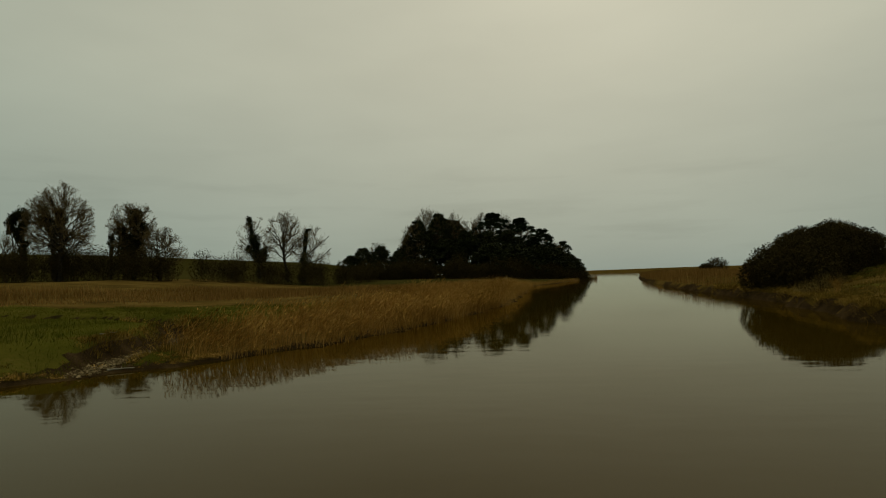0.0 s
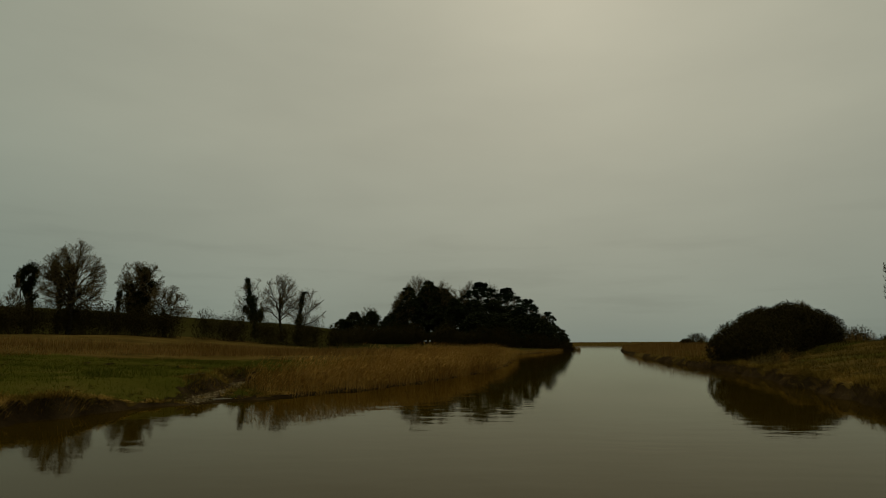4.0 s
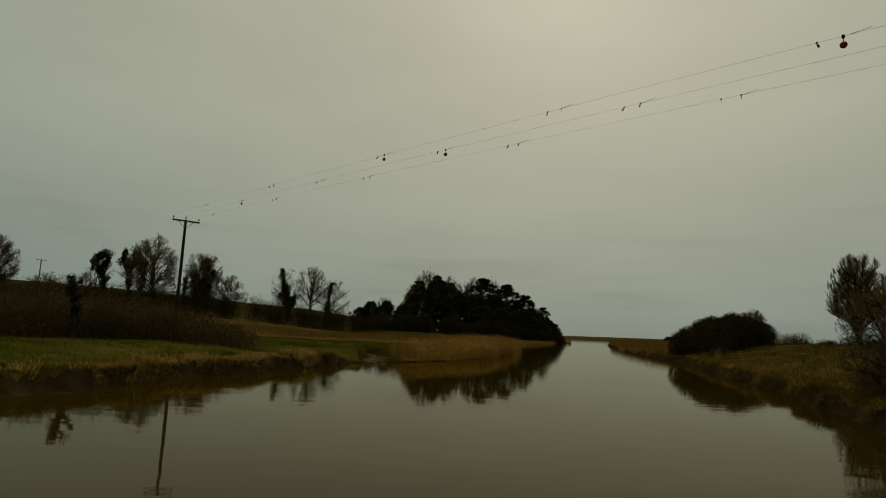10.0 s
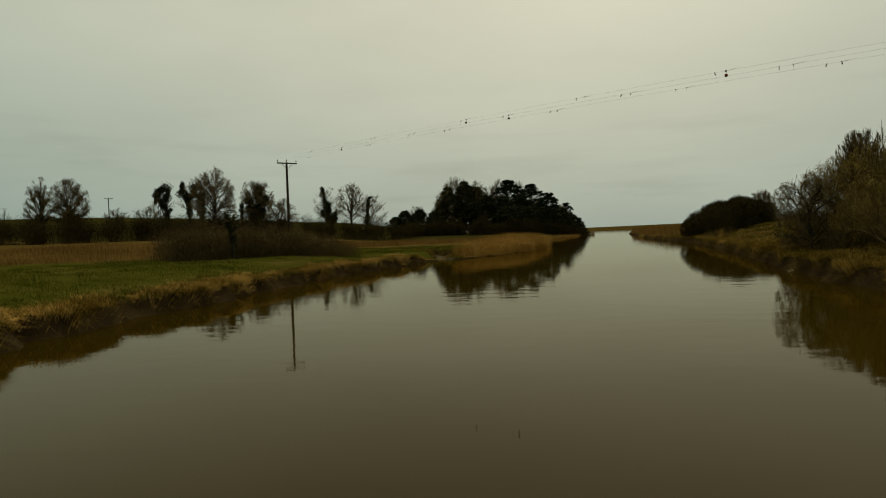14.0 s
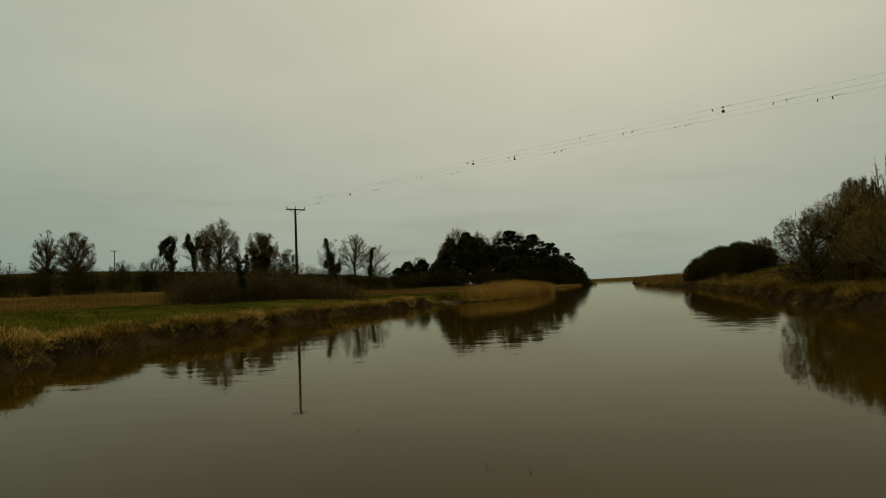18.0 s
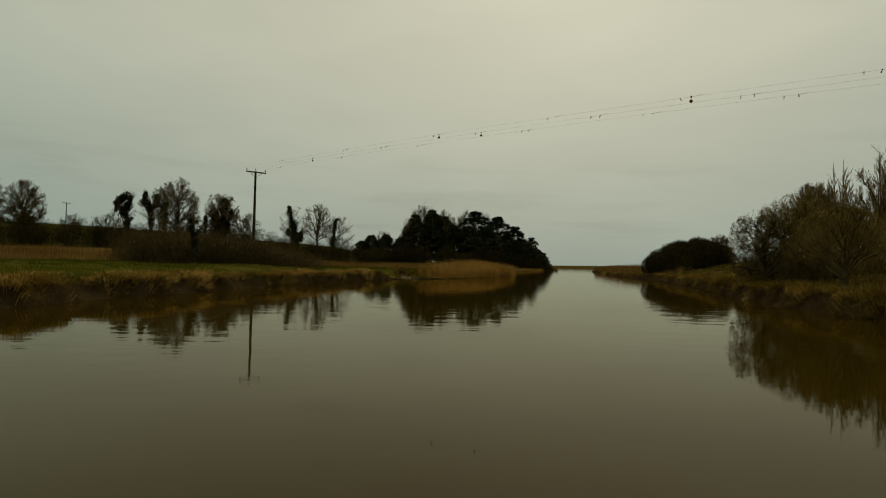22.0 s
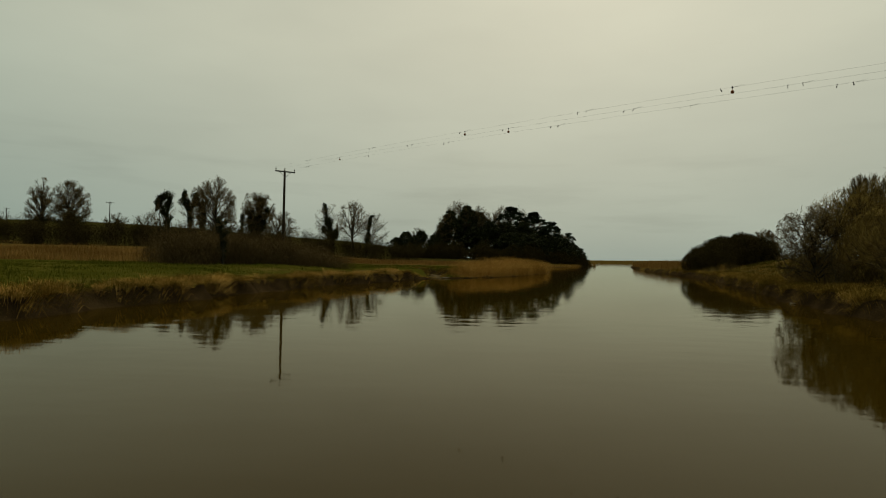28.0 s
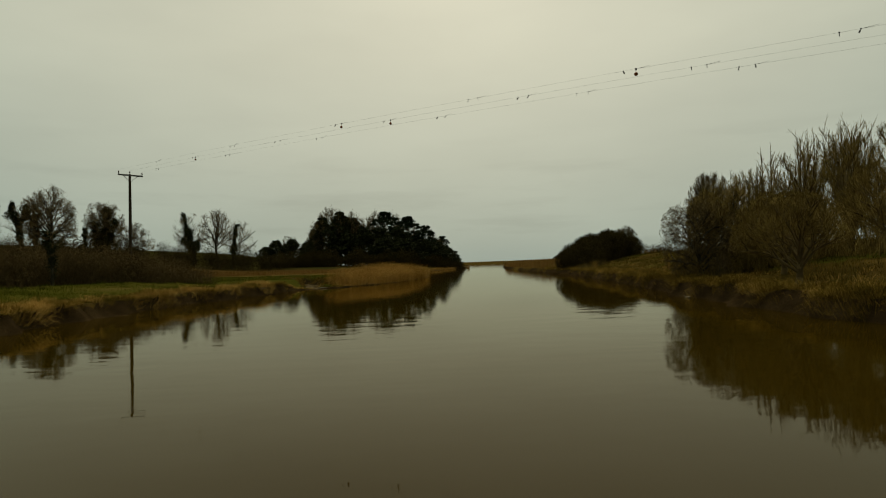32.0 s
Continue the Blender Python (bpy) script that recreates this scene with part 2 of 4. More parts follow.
def water_material():
    m = bpy.data.materials.new("silty_river_water")
    m.use_nodes = True
    nt = m.node_tree
    N, K = nt.nodes.new, nt.links.new
    nt.nodes.remove(nt.nodes["Principled BSDF"])
    out = nt.nodes["Material Output"]
    body, gloss, mixer, fres = N("ShaderNodeBsdfDiffuse"), N("ShaderNodeBsdfGlossy"), N("ShaderNodeMixShader"), N("ShaderNodeFresnel")
    gloss.inputs["Roughness"].default_value = 0.035
    gloss.inputs["Color"].default_value = (0.97, 0.91, 0.75, 1)
    fres.inputs["IOR"].default_value = 1.155
    K(fres.outputs[0], mixer.inputs[0])
    K(body.outputs[0], mixer.inputs[1])
    K(gloss.outputs[0], mixer.inputs[2])
    K(mixer.outputs[0], out.inputs["Surface"])
    co = N("ShaderNodeTexCoord")
    silt = N("ShaderNodeTexNoise")
    silt.inputs["Scale"].default_value, silt.inputs["Detail"].default_value = 0.06, 4
    K(co.outputs["Object"], silt.inputs[0])
    ramp = N("ShaderNodeValToRGB")
    el = ramp.color_ramp.elements
    el[0].position, el[0].color = 0.3, (0.024, 0.0145, 0.0006, 1)
    el[1].position, el[1].color = 0.7, (0.031, 0.0192, 0.0011, 1)
    K(silt.outputs["Fac"], ramp.inputs[0])
    K(ramp.outputs[0], body.inputs["Color"])

    def ripple(scale, sx, sy, rot):
        mp = N("ShaderNodeMapping")
        mp.inputs["Scale"].default_value = (sx, sy, 1)
        mp.inputs["Rotation"].default_value = (0, 0, rot)
        K(co.outputs["Object"], mp.inputs[0])
        n = N("ShaderNodeTexNoise")
        n.inputs["Scale"].default_value, n.inputs["Detail"].default_value = scale, 2.5
        K(mp.outputs[0], n.inputs[0])
        return n.outputs["Fac"]

    # calm patches and rippled patches
    patch = N("ShaderNodeTexNoise")
    patch.inputs["Scale"].default_value = 0.05
    K(co.outputs["Object"], patch.inputs[0])
    pr = N("ShaderNodeMapRange")
    pr.inputs[1].default_value, pr.inputs[2].default_value, pr.inputs[3].default_value, pr.inputs[4].default_value = 0.35, 0.65, 0.35, 1.0
    K(patch.outputs["Fac"], pr.inputs[0])
    a = ripple(1.1, 0.45, 1.0, 0.12)
    c = ripple(4.0, 0.6, 1.0, -0.3)
    mad = N("ShaderNodeMath")
    mad.operation = "MULTIPLY_ADD"
    mad.inputs[1].default_value = 0.16
    K(c, mad.inputs[0])
    K(a, mad.inputs[2])
    bp = N("ShaderNodeBump")
    bp.inputs["Distance"].default_value = 0.02
    sc = N("ShaderNodeMath")
    sc.operation = "MULTIPLY"
    sc.inputs[1].default_value = 0.42
    K(pr.outputs[0], sc.inputs[0])
    K(sc.outputs[0], bp.inputs["Strength"])
    K(mad.outputs[0], bp.inputs["Height"])
    for node in (body, gloss, fres):
        K(bp.outputs[0], node.inputs["Normal"])
    return m


M_water = water_material()


# ---------------------------------------------------------------- mesh helpers
def mesh_np(name, verts, faces, mats, index=None, smooth=False):
    """A mesh from arrays: verts n x 3, faces m x k."""
    verts, faces = np.asarray(verts, np.float32), np.asarray(faces, np.int32)
    me = bpy.data.meshes.new(name)
    k = faces.shape[1]
    me.vertices.add(len(verts))
    me.vertices.foreach_set("co", verts.ravel())
    me.loops.add(faces.size)
    me.loops.foreach_set("vertex_index", faces.ravel())
    me.polygons.add(len(faces))
    me.polygons.foreach_set("loop_start", np.arange(0, faces.size, k, dtype=np.int32))
    for m in mats:
        me.materials.append(m)
    if index is not None:
        me.polygons.foreach_set("material_index", np.asarray(index, np.int32))
    me.polygons.foreach_set("use_smooth", np.full(len(faces), smooth))
    me.update(calc_edges=True)
    return me


def part(name, me, parent, label=""):
    ob = new(name, me)
    ob.parent = parent
    if label:
        tagged(ob, label)
    return ob


def thing(name, at, label, category, group="", kind="", turn=0.0, scale=1.0):
    ob = new(name)
    ob.empty_display_size = 0.3
    ob.matrix_basis = Matrix.Translation(at) @ Matrix.Rotation(turn, 4, "Z") @ Matrix.Scale(scale, 4)
    return tagged(ob, label, category, group, kind)


def bm_mesh(name, bm, mat, smooth=False):
    me = bpy.data.meshes.new(name)
    bm.to_mesh(me)
    bm.free()
    me.materials.append(mat)
    if smooth:
        me.polygons.foreach_set("use_smooth", [True] * len(me.polygons))
    return me


def tube_arrays(segs, sides=5):
    """Tapered tubes along segments: rows of x0 y0 z0 x1 y1 z1 r0 r1."""
    s = np.asarray(segs, float).reshape(-1, 8)
    p0, p1, r0, r1 = s[:, :3], s[:, 3:6], s[:, 6], s[:, 7]
    d = p1 - p0
    d /= np.linalg.norm(d, axis=1, keepdims=True) + 1e-9
    ref = np.where(np.abs(d[:, 2:3]) < 0.9, np.array([[0, 0, 1.0]]), np.array([[1.0, 0, 0]]))
    u = np.cross(d, ref)
    u /= np.linalg.norm(u, axis=1, keepdims=True) + 1e-9
    v = np.cross(d, u)
    a = np.arange(sides) * 2 * np.pi / sides
    ring = np.cos(a)[None, :, None] * u[:, None, :] + np.sin(a)[None, :, None] * v[:, None, :]
    verts = np.concatenate([p0[:, None] + ring * r0[:, None, None], p1[:, None] + ring * r1[:, None, None]], 1).reshape(-1, 3)
    i = np.arange(sides)
    j = (i + 1) % sides
    quad = np.stack([i, j, j + sides, i + sides], 1)
    faces = (quad[None] + (np.arange(len(s)) * 2 * sides)[:, None, None]).reshape(-1, 4)
    return verts, faces


def tubes(name, segs, mat, sides=5):
    return mesh_np(name, *tube_arrays(segs, sides), [mat], smooth=sides > 3)


def blades(name, root, height, lean, width, mat, rng, bend=0.5, head=0.0, drop=None, simple=False):
    """Grass or reed blades: each a bent tapered strip, with a plume if head > 0."""
    n = len(root)
    ang = rng.uniform(0, 2 * np.pi, n)
    side = np.stack([np.cos(ang), np.sin(ang), np.zeros(n)], 1) * (width / 2)[:, None]
    mid = root + np.stack([lean[:, 0] * 0.3, lean[:, 1] * 0.3, height * 0.55], 1)
    tip = root + np.stack([lean[:, 0], lean[:, 1], height * (1 - bend * 0.25 * np.minimum(1, np.hypot(lean[:, 0], lean[:, 1]) / (height + 0.01)))], 1)
    if drop is not None:
        tip[:, 2] -= drop
    if simple:
        cols, face = [root - side, root + side, tip], [[0, 1, 2]]
    else:
        cols, face = [root - side, root + side, mid + side * 0.8, mid - side * 0.8, tip], [[0, 1, 2], [0, 2, 3], [3, 2, 4]]
    if head > 0:
        h = head * rng.uniform(0.6, 1.2, n)[:, None]
        w = side / (width / 2)[:, None] * (0.018 + 0.012 * rng.random(n))[:, None]
        d = tip - mid
        d /= np.linalg.norm(d, axis=1, keepdims=True) + 1e-6
        t2 = tip + d * h + np.array([0.08, 0.02, -0.02])
        k = len(cols)
        cols += [tip - w, tip + w, t2]
        face.append([k, k + 1, k + 2])
    k = len(cols)
    verts = np.stack(cols, 1).reshape(-1, 3)
    faces = (np.array(face)[None] + (np.arange(n) * k)[:, None, None]).reshape(-1, 3)
    return mesh_np(name, verts, faces, [mat])


def leaf_quads(centre, size, rng):
    """Small pointed leaf cards (two bent triangles joined as a quad) at the given places."""
    n = len(centre)
    a = rng.normal(size=(n, 3))
    a /= np.linalg.norm(a, axis=1, keepdims=True)
    b = np.cross(a, rng.normal(size=(n, 3)))
    b /= np.linalg.norm(b, axis=1, keepdims=True)
    s = (size * rng.uniform(0.6, 1.3, n))[:, None]
    c = np.cross(a, b) * 0.25 * s
    return np.stack([centre - a * s, centre + b * s * 0.55 + c, centre + a * s, centre - b * s * 0.55 + c], 1).reshape(-1, 3)


def leaves(name, centre, size, mat, rng):
    return mesh_np(name, leaf_quads(centre, size, rng), np.arange(4 * len(centre)).reshape(-1, 4), [mat])


def crown_mesh(name, centre, size, mat, rng, segs, bark, sides=3):
    """Foliage and the branches that bear it, as one crown."""
    leaf = leaf_quads(centre, size, rng)
    verts, faces = tube_arrays(segs, sides)
    allf = np.concatenate([np.arange(len(leaf)).reshape(-1, 4), faces + len(leaf)])
    idx = np.concatenate([np.zeros(len(leaf) // 4, int), np.ones(len(faces), int)])
    return mesh_np(name, np.concatenate([leaf, verts]), allf, [mat, bark], idx)


# ---------------------------------------------------------------- ground and water
LEFT_Y = np.array([-90, -40, -13, -5, 1.5, 10, 16, 20, 25, 29, 32, 35, 38, 42, 48, 57, 68, 85, 105, 125, 140, 170, 234, 246, 256, 266, 285, 330, 420, 700])
LEFT_X = np.array([-21, -19.5, -18.6, -17.4, -16.4, -15.0, -13.0, -11.6, -10.4, -8.8, -6.3, -4.0, -1.9, -0.1, 2.1, 4.8, 7.8, 10.6, 13.5, 16.0, 17.0, 27.0, 47.0, 47.5, 58.0, 60.0, 48.0, 20.0, -60.0, -300.0])
RIGHT_Y = np.array([-90, -40, -14, -8, -4, 1, 10, 17, 27, 40, 52, 62, 77, 100, 135, 170, 225, 350, 600, 900])
RIGHT_X = np.array([9.5, 9.2, 8.9, 9.3, 10.1, 11.4, 14.3, 16.6, 19.8, 23.2, 26.8, 29.6, 31.6, 35.5, 43.0, 51.0, 66.0, 102.0, 185.0, 330.0])
CREEK = np.array([(-7.4, 29.4), (-8.4, 32.8), (-8.3, 37.0), (-9.8, 41.8), (-14.2, 46.6), (-21.5, 50.6), (-33.0, 55.0), (-48.0, 60.0)])


def wave(x, y, f, ph):
    """A cheap smooth random field, about -1 to 1."""
    return (np.sin(x * f + 1.7 * np.sin(y * f * 0.63 + ph)) + np.sin(y * f * 1.13 + 1.3 * np.sin(x * f * 0.71 + ph * 2.1)) + np.sin((x + y) * f * 0.57 + ph * 3.3)) / 3


def smooth(t):
    t = np.clip(t, 0, 1)
    return t * t * (3 - 2 * t)


def creek_distance(x, y):
    best, along = np.full(np.shape(x), 1e9), np.zeros(np.shape(x))
    run = 0.0
    for a, b in zip(CREEK[:-1], CREEK[1:]):
        d = b - a
        n = np.hypot(*d)
        t = np.clip(((x - a[0]) * d[0] + (y - a[1]) * d[1]) / n ** 2, 0, 1)
        q = np.hypot(x - a[0] - t * d[0], y - a[1] - t * d[1])
        along = np.where(q < best, run + t * n, along)
        best = np.minimum(best, q)
        run += n
    return best, along


def left_in(x, y):
    return np.interp(y, LEFT_Y, LEFT_X) + 0.45 * wave(x, y, 0.9, 0.4) + 0.32 * wave(x, y, 2.3, 1.4) - x


def right_in(x, y):
    return x - np.interp(y, RIGHT_Y, RIGHT_X) + 0.5 * wave(x, y, 0.8, 2.4) + 0.34 * wave(x, y, 2.1, 0.9)


def ground_z(x, y):
    x, y = np.asarray(x, float), np.asarray(y, float)
    dl, dr = left_in(x, y), right_in(x, y)
    bump = 0.10 * wave(x, y, 0.55, 0.3) + 0.06 * wave(x, y, 1.9, 2.2) + 0.05 * wave(x, y, 4.7, 1.2)
    # left bank: an undercut earth edge, then flat marsh
    zl = -1.0 + 1.05 * smooth((dl + 1.2) / 1.2) + 0.62 * smooth((dl - 0.0) / 0.36) + bump * smooth(dl / 1.5) + 0.42 * smooth((dl - 1) / 11)
    # the reed bank beyond the creek slopes gently to the water
    gentle = smooth((y - 25) / 5)
    zg = -0.8 + 0.9 * smooth((dl + 1.6) / 1.6) + 0.75 * smooth(dl / 5.5) + bump * 0.6 * smooth(dl / 1.5)
    zl = zl * (1 - gentle) + zg * gentle
    cd, along = creek_distance(x, y)
    floor_z = 0.02 + 0.012 * along
    cut = 1 - smooth((cd - 0.6 - 0.2 * wave(x, y, 1.3, 0.2)) / 0.8)
    mouth = 1 - smooth((np.hypot((x + 8.0) * 0.6, y - 30.6) - 0.5) / 1.6)
    cut = np.maximum(cut, mouth * 0.85)
    zl = np.where(dl > -0.6, zl * (1 - cut) + np.minimum(zl, floor_z + 0.05 * bump) * cut, zl)
    # foot of the hill, and the hill
    hill = smooth((y - 150) / 130) * (8.3 + 8.3 * smooth((-x - 20) / 190)) * smooth((40 - x - 0.25 * (y - 200)) / 90)
    west = smooth((-x - 105) / 120) * 7.0 * smooth((y - 20) / 110)
    field = 2.7 * smooth((y - 22) / 95) * smooth((-x - 20) / 38)
    zl = zl + hill + field * (1 - smooth((y - 150) / 130)) + west * (1 - smooth((y - 150) / 130))
    # right bank: a grassed flood bank that climbs away from the river
    zr = -1.0 + 1.05 * smooth((dr + 1.2) / 1.2) + 0.68 * smooth(dr / 0.4) + 0.16 * wave(x, y, 1.15, 4.1) * smooth(dr / 0.5) * (1 - smooth((dr - 1) / 4)) + bump * smooth(dr / 1.5)
    climb = smooth((dr - 5) / 17) * 1.7 * smooth((125 - y) / 45)
    zr = zr + climb + 0.75 * smooth((dr - 1.5) / 7)
    far = smooth((y - 650) / 250) * 5.0
    return np.where(dl > -1.9, zl, np.where(dr > -1.9, zr + far, -1.0 + 0 * x)) + np.where((dl <= -1.9) & (dr <= -1.9), smooth((y - 880) / 120) * 5.5, 0)


def build_ground():
    def axis(spans):
        out = []
        for a, b, step in spans:
            out.append(np.linspace(a, b, max(2, int(round((b - a) / step))), endpoint=False))
        return np.concatenate(out + [[spans[-1][1]]])

    xs = axis([(-2600, -700, 190), (-700, -220, 24), (-220, -70, 6), (-70, -26, 1.2), (-26, -2, 0.3), (-2, 8, 1.0), (8, 24, 0.3), (24, 45, 0.8), (45, 110, 3), (110, 400, 12), (400, 900, 40), (900, 2600, 190)])
    ys = axis([(-900, -120, 80), (-120, -26, 4), (-26, 52, 0.36), (52, 100, 0.9), (100, 300, 3.5), (300, 700, 14), (700, 1300, 24), (1300, 3000, 190)])
    X, Y = np.meshgrid(xs, ys)
    Z = ground_z(X, Y)
    v = np.stack([X, Y, Z], -1).reshape(-1, 3)
    nx, ny = len(xs), len(ys)
    i = (np.arange(ny - 1)[:, None] * nx + np.arange(nx - 1)[None]).ravel()
    f = np.stack([i, i + 1, i + 1 + nx, i + nx], 1)
    c = v[f].mean(1)
    dl, dr = left_in(c[:, 0], c[:, 1]), right_in(c[:, 0], c[:, 1])
    cd, _ = creek_distance(c[:, 0], c[:, 1])
    mix = wave(c[:, 0], c[:, 1], 0.35, 0.7) + 0.6 * wave(c[:, 0], c[:, 1], 1.4, 2.7)
    mat = np.full(len(f), 1)
    # green meadow on the left, set back from the dry edge
    green = (dl > 0.9 + 0.7 * mix) & (c[:, 1] < 62 + 3 * mix) & (c[:, 0] > -60)
    green &= ~((c[:, 1] > 34) & (dl < 7 + mix))
    mat[green] = 0
    mat[(dl > 0) & (c[:, 1] >= 62 + 3 * mix)] = 4
    mat[(dl > 0) & (c[:, 0] <= -39 + 2 * mix) & (c[:, 1] > 33 + 2 * mix) & (c[:, 1] < 120)] = 4
    mat[(dl > 0) & (c[:, 1] > 150)] = 3
    mat[(dr > 4.5 + 1.5 * mix) & (c[:, 1] < 120) & (mix > 0.4)] = 0
    mat[(dr > 0) & (c[:, 1] > 120)] = 4
    mat[(c[:, 2] < 0.16) | ((cd < 1.1) & (c[:, 2] < 0.7))] = 2
    e1, e2 = v[f[:, 2]] - v[f[:, 0]], v[f[:, 3]] - v[f[:, 1]]
    nn = np.cross(e1, e2)
    steep = np.abs(nn[:, 2]) / (np.linalg.norm(nn, axis=1) + 1e-9) < 0.8
    mat[steep & (c[:, 1] < 120) & (c[:, 2] < 0.62)] = 2
    mat[c[:, 1] > 640] = 1
    ob = new("ground", mesh_np("ground", v, f, [M_grass, M_dry, M_mud, M_hill, M_marsh], mat, smooth=True))
    tagged(ob, "flat river marsh with green meadow, dry grass and muddy edges", "ground", kind="structure")


build_ground()


def build_water():
    xs = np.array([-4200, 4200.0])
    ys = np.array([-1500, 4200.0])
    v = [(x, y, 0.0) for y in ys for x in xs]
    ob = new("river", mesh_np("river", v, [(0, 1, 3, 2)], [M_water]))
    tagged(ob, "calm silty brown river reflecting the overcast sky", "water", kind="structure")


build_water()


# ---------------------------------------------------------------- power line
LINE_AT, LINE_ALONG, LINE_ACROSS = Vector((-23.7, 30.6, 0)), Vector((0.618, -0.786, 0)), Vector((0.786, 0.618, 0))


def wire_z(s):
    return 10.87 - 0.03 * s - 0.00028 * s * s


def wire_at(s, off):
    p = LINE_AT + LINE_ALONG * s + LINE_ACROSS * off
    return Vector((p.x, p.y, wire_z(s)))


def box(bm, lo, hi, bevel=0.0):
    g = bmesh.ops.create_cube(bm, size=1.0)["verts"]
    lo, hi = Vector(lo), Vector(hi)
    for v in g:
        v.co = Vector([lo[i] + (v.co[i] + 0.5) * (hi[i] - lo[i]) for i in range(3)])
    if bevel:
        es = list({e for v in g for e in v.link_edges})
        bmesh.ops.bevel(bm, geom=es, offset=bevel, segments=1, affect="EDGES")


def lathe(profile, sides=10, at=(0, 0, 0)):
    """A turned form round z from rows of radius, height."""
    bm = bmesh.new()
    rings = []
    for r, z in profile:
        rings.append([bm.verts.new((at[0] + r * math.cos(a * 2 * math.pi / sides), at[1] + r * math.sin(a * 2 * math.pi / sides), at[2] + z)) for a in range(sides)])
    for lo, hi in zip(rings[:-1], rings[1:]):
        for a in range(sides):
            bm.faces.new((lo[a], lo[(a + 1) % sides], hi[(a + 1) % sides], hi[a]))
    bm.faces.new(list(reversed(rings[0])))
    bm.faces.new(rings[-1])
    return bm


def power_pole(at, top, label, arm=2.1, group="power poles"):
    z0 = float(ground_z(at[0], at[1])) - 0.3
    h = top - z0
    p = thing("power_pole", (at[0], at[1], z0), label, "power pole", group, turn=math.atan2(LINE_ACROSS.y, LINE_ACROSS.x))
    part("post", bm_mesh("post", lathe([(0.15, 0), (0.135, h * 0.4), (0.115, h * 0.8), (0.10, h), (0.06, h + 0.04)], 12), M_pole, True), p)
    bm = bmesh.new()
    box(bm, (-arm / 2, -0.19, h - 0.16), (arm / 2, -0.09, h - 0.03), 0.012)
    part("crossarm", bm_mesh("crossarm", bm, M_steel), p, "steel channel crossarm")
    for sx in (-1, 1):
        segs = [(sx * 0.62, -0.12, h - 0.12, sx * 0.08, -0.11, h - 0.62, 0.022, 0.022)]
        part("brace", tubes("brace", segs, M_steel, 6), p)
    for x in (-arm / 2 + 0.07, 0.0, arm / 2 - 0.07):
        zb = h - 0.03 if x else h + 0.03
        y = -0.14 if x else 0.0
        prof = [(0.018, 0), (0.018, 0.09), (0.05, 0.10), (0.075, 0.13), (0.04, 0.15), (0.062, 0.18), (0.035, 0.20), (0.045, 0.235), (0.02, 0.26)]
        part("insulator", bm_mesh("insulator", lathe(prof, 10, (x, y, zb)), M_porcelain, True), p, "brown porcelain pin insulator")
    segs = [(0.0, 0.12, 0.4, 0.0, 0.10, h * 0.85, 0.012, 0.012)]
    part("earth_wire", tubes("earth_wire", segs, M_steel, 5), p)
    return p


power_pole((LINE_AT.x, LINE_AT.y), 10.55, "dark wooden power pole with steel crossarm above riverside scrub")
END_S = 63.0
END_AT = LINE_AT + LINE_ALONG * END_S
power_pole((END_AT.x, END_AT.y), wire_z(END_S) - 0.25, "dark wooden power pole on the opposite river bank")
power_pole((-103.0, 137.0), 15.9, "small distant wooden power pole among hedgerow trees")
power_pole((-196.0, 222.0), 19.8, "faint far wooden power pole on the hill")

for off in (-0.98, 0.0, 0.98):
    ss = np.linspace(0, END_S, 64)
    pts = [wire_at(s, off) for s in ss]
    segs = [(*a, *b, 0.0024, 0.0024) for a, b in zip(pts[:-1], pts[1:])]
    ob = new("power_cable", tubes("power_cable", segs, M_steel, 5))
    tagged(ob, "thin grey overhead power cable strung across the river", "cable", "overhead cables")

DIVERTERS = {-0.98: (7.9, 19.1, 30.2, 39.5, 46.8, 53.5), 0.0: (11.9, 22.9, 33.0, 41.5, 48.9), 0.98: (3.4, 15.0, 25.9, 35.9, 43.8, 50.2)}
BALLS = {(-0.98, 30.2): 0, (0.0, 33.0): 0, (-0.98, 46.8): 0, (0.0, 11.9): 0}


def flapper(p, yaw, tilt):
    """A clamp on the cable with a hanging swivel plate."""
    o = thing("bird_diverter", p, "small dark swinging bird diverter clipped on a cable", "bird diverter", "bird diverters", turn=yaw, scale=0.68)
    bm = bmesh.new()
    box(bm, (-0.022, -0.025, -0.03), (0.022, 0.025, 0.03), 0.007)
    part("clamp", bm_mesh("clamp", bm, M_black), o)
    part("link", tubes("link", [(0, 0, -0.02, 0.005, 0, -0.06, 0.007, 0.007)], M_steel, 5), o)
    bm = bmesh.new()
    box(bm, (-0.032, -0.006, -0.165), (0.032, 0.006, -0.055), 0.003)
    ob = part("plate", bm_mesh("plate", bm, M_black), o)
    ob.rotation_euler = (0, tilt, 0)
    return o


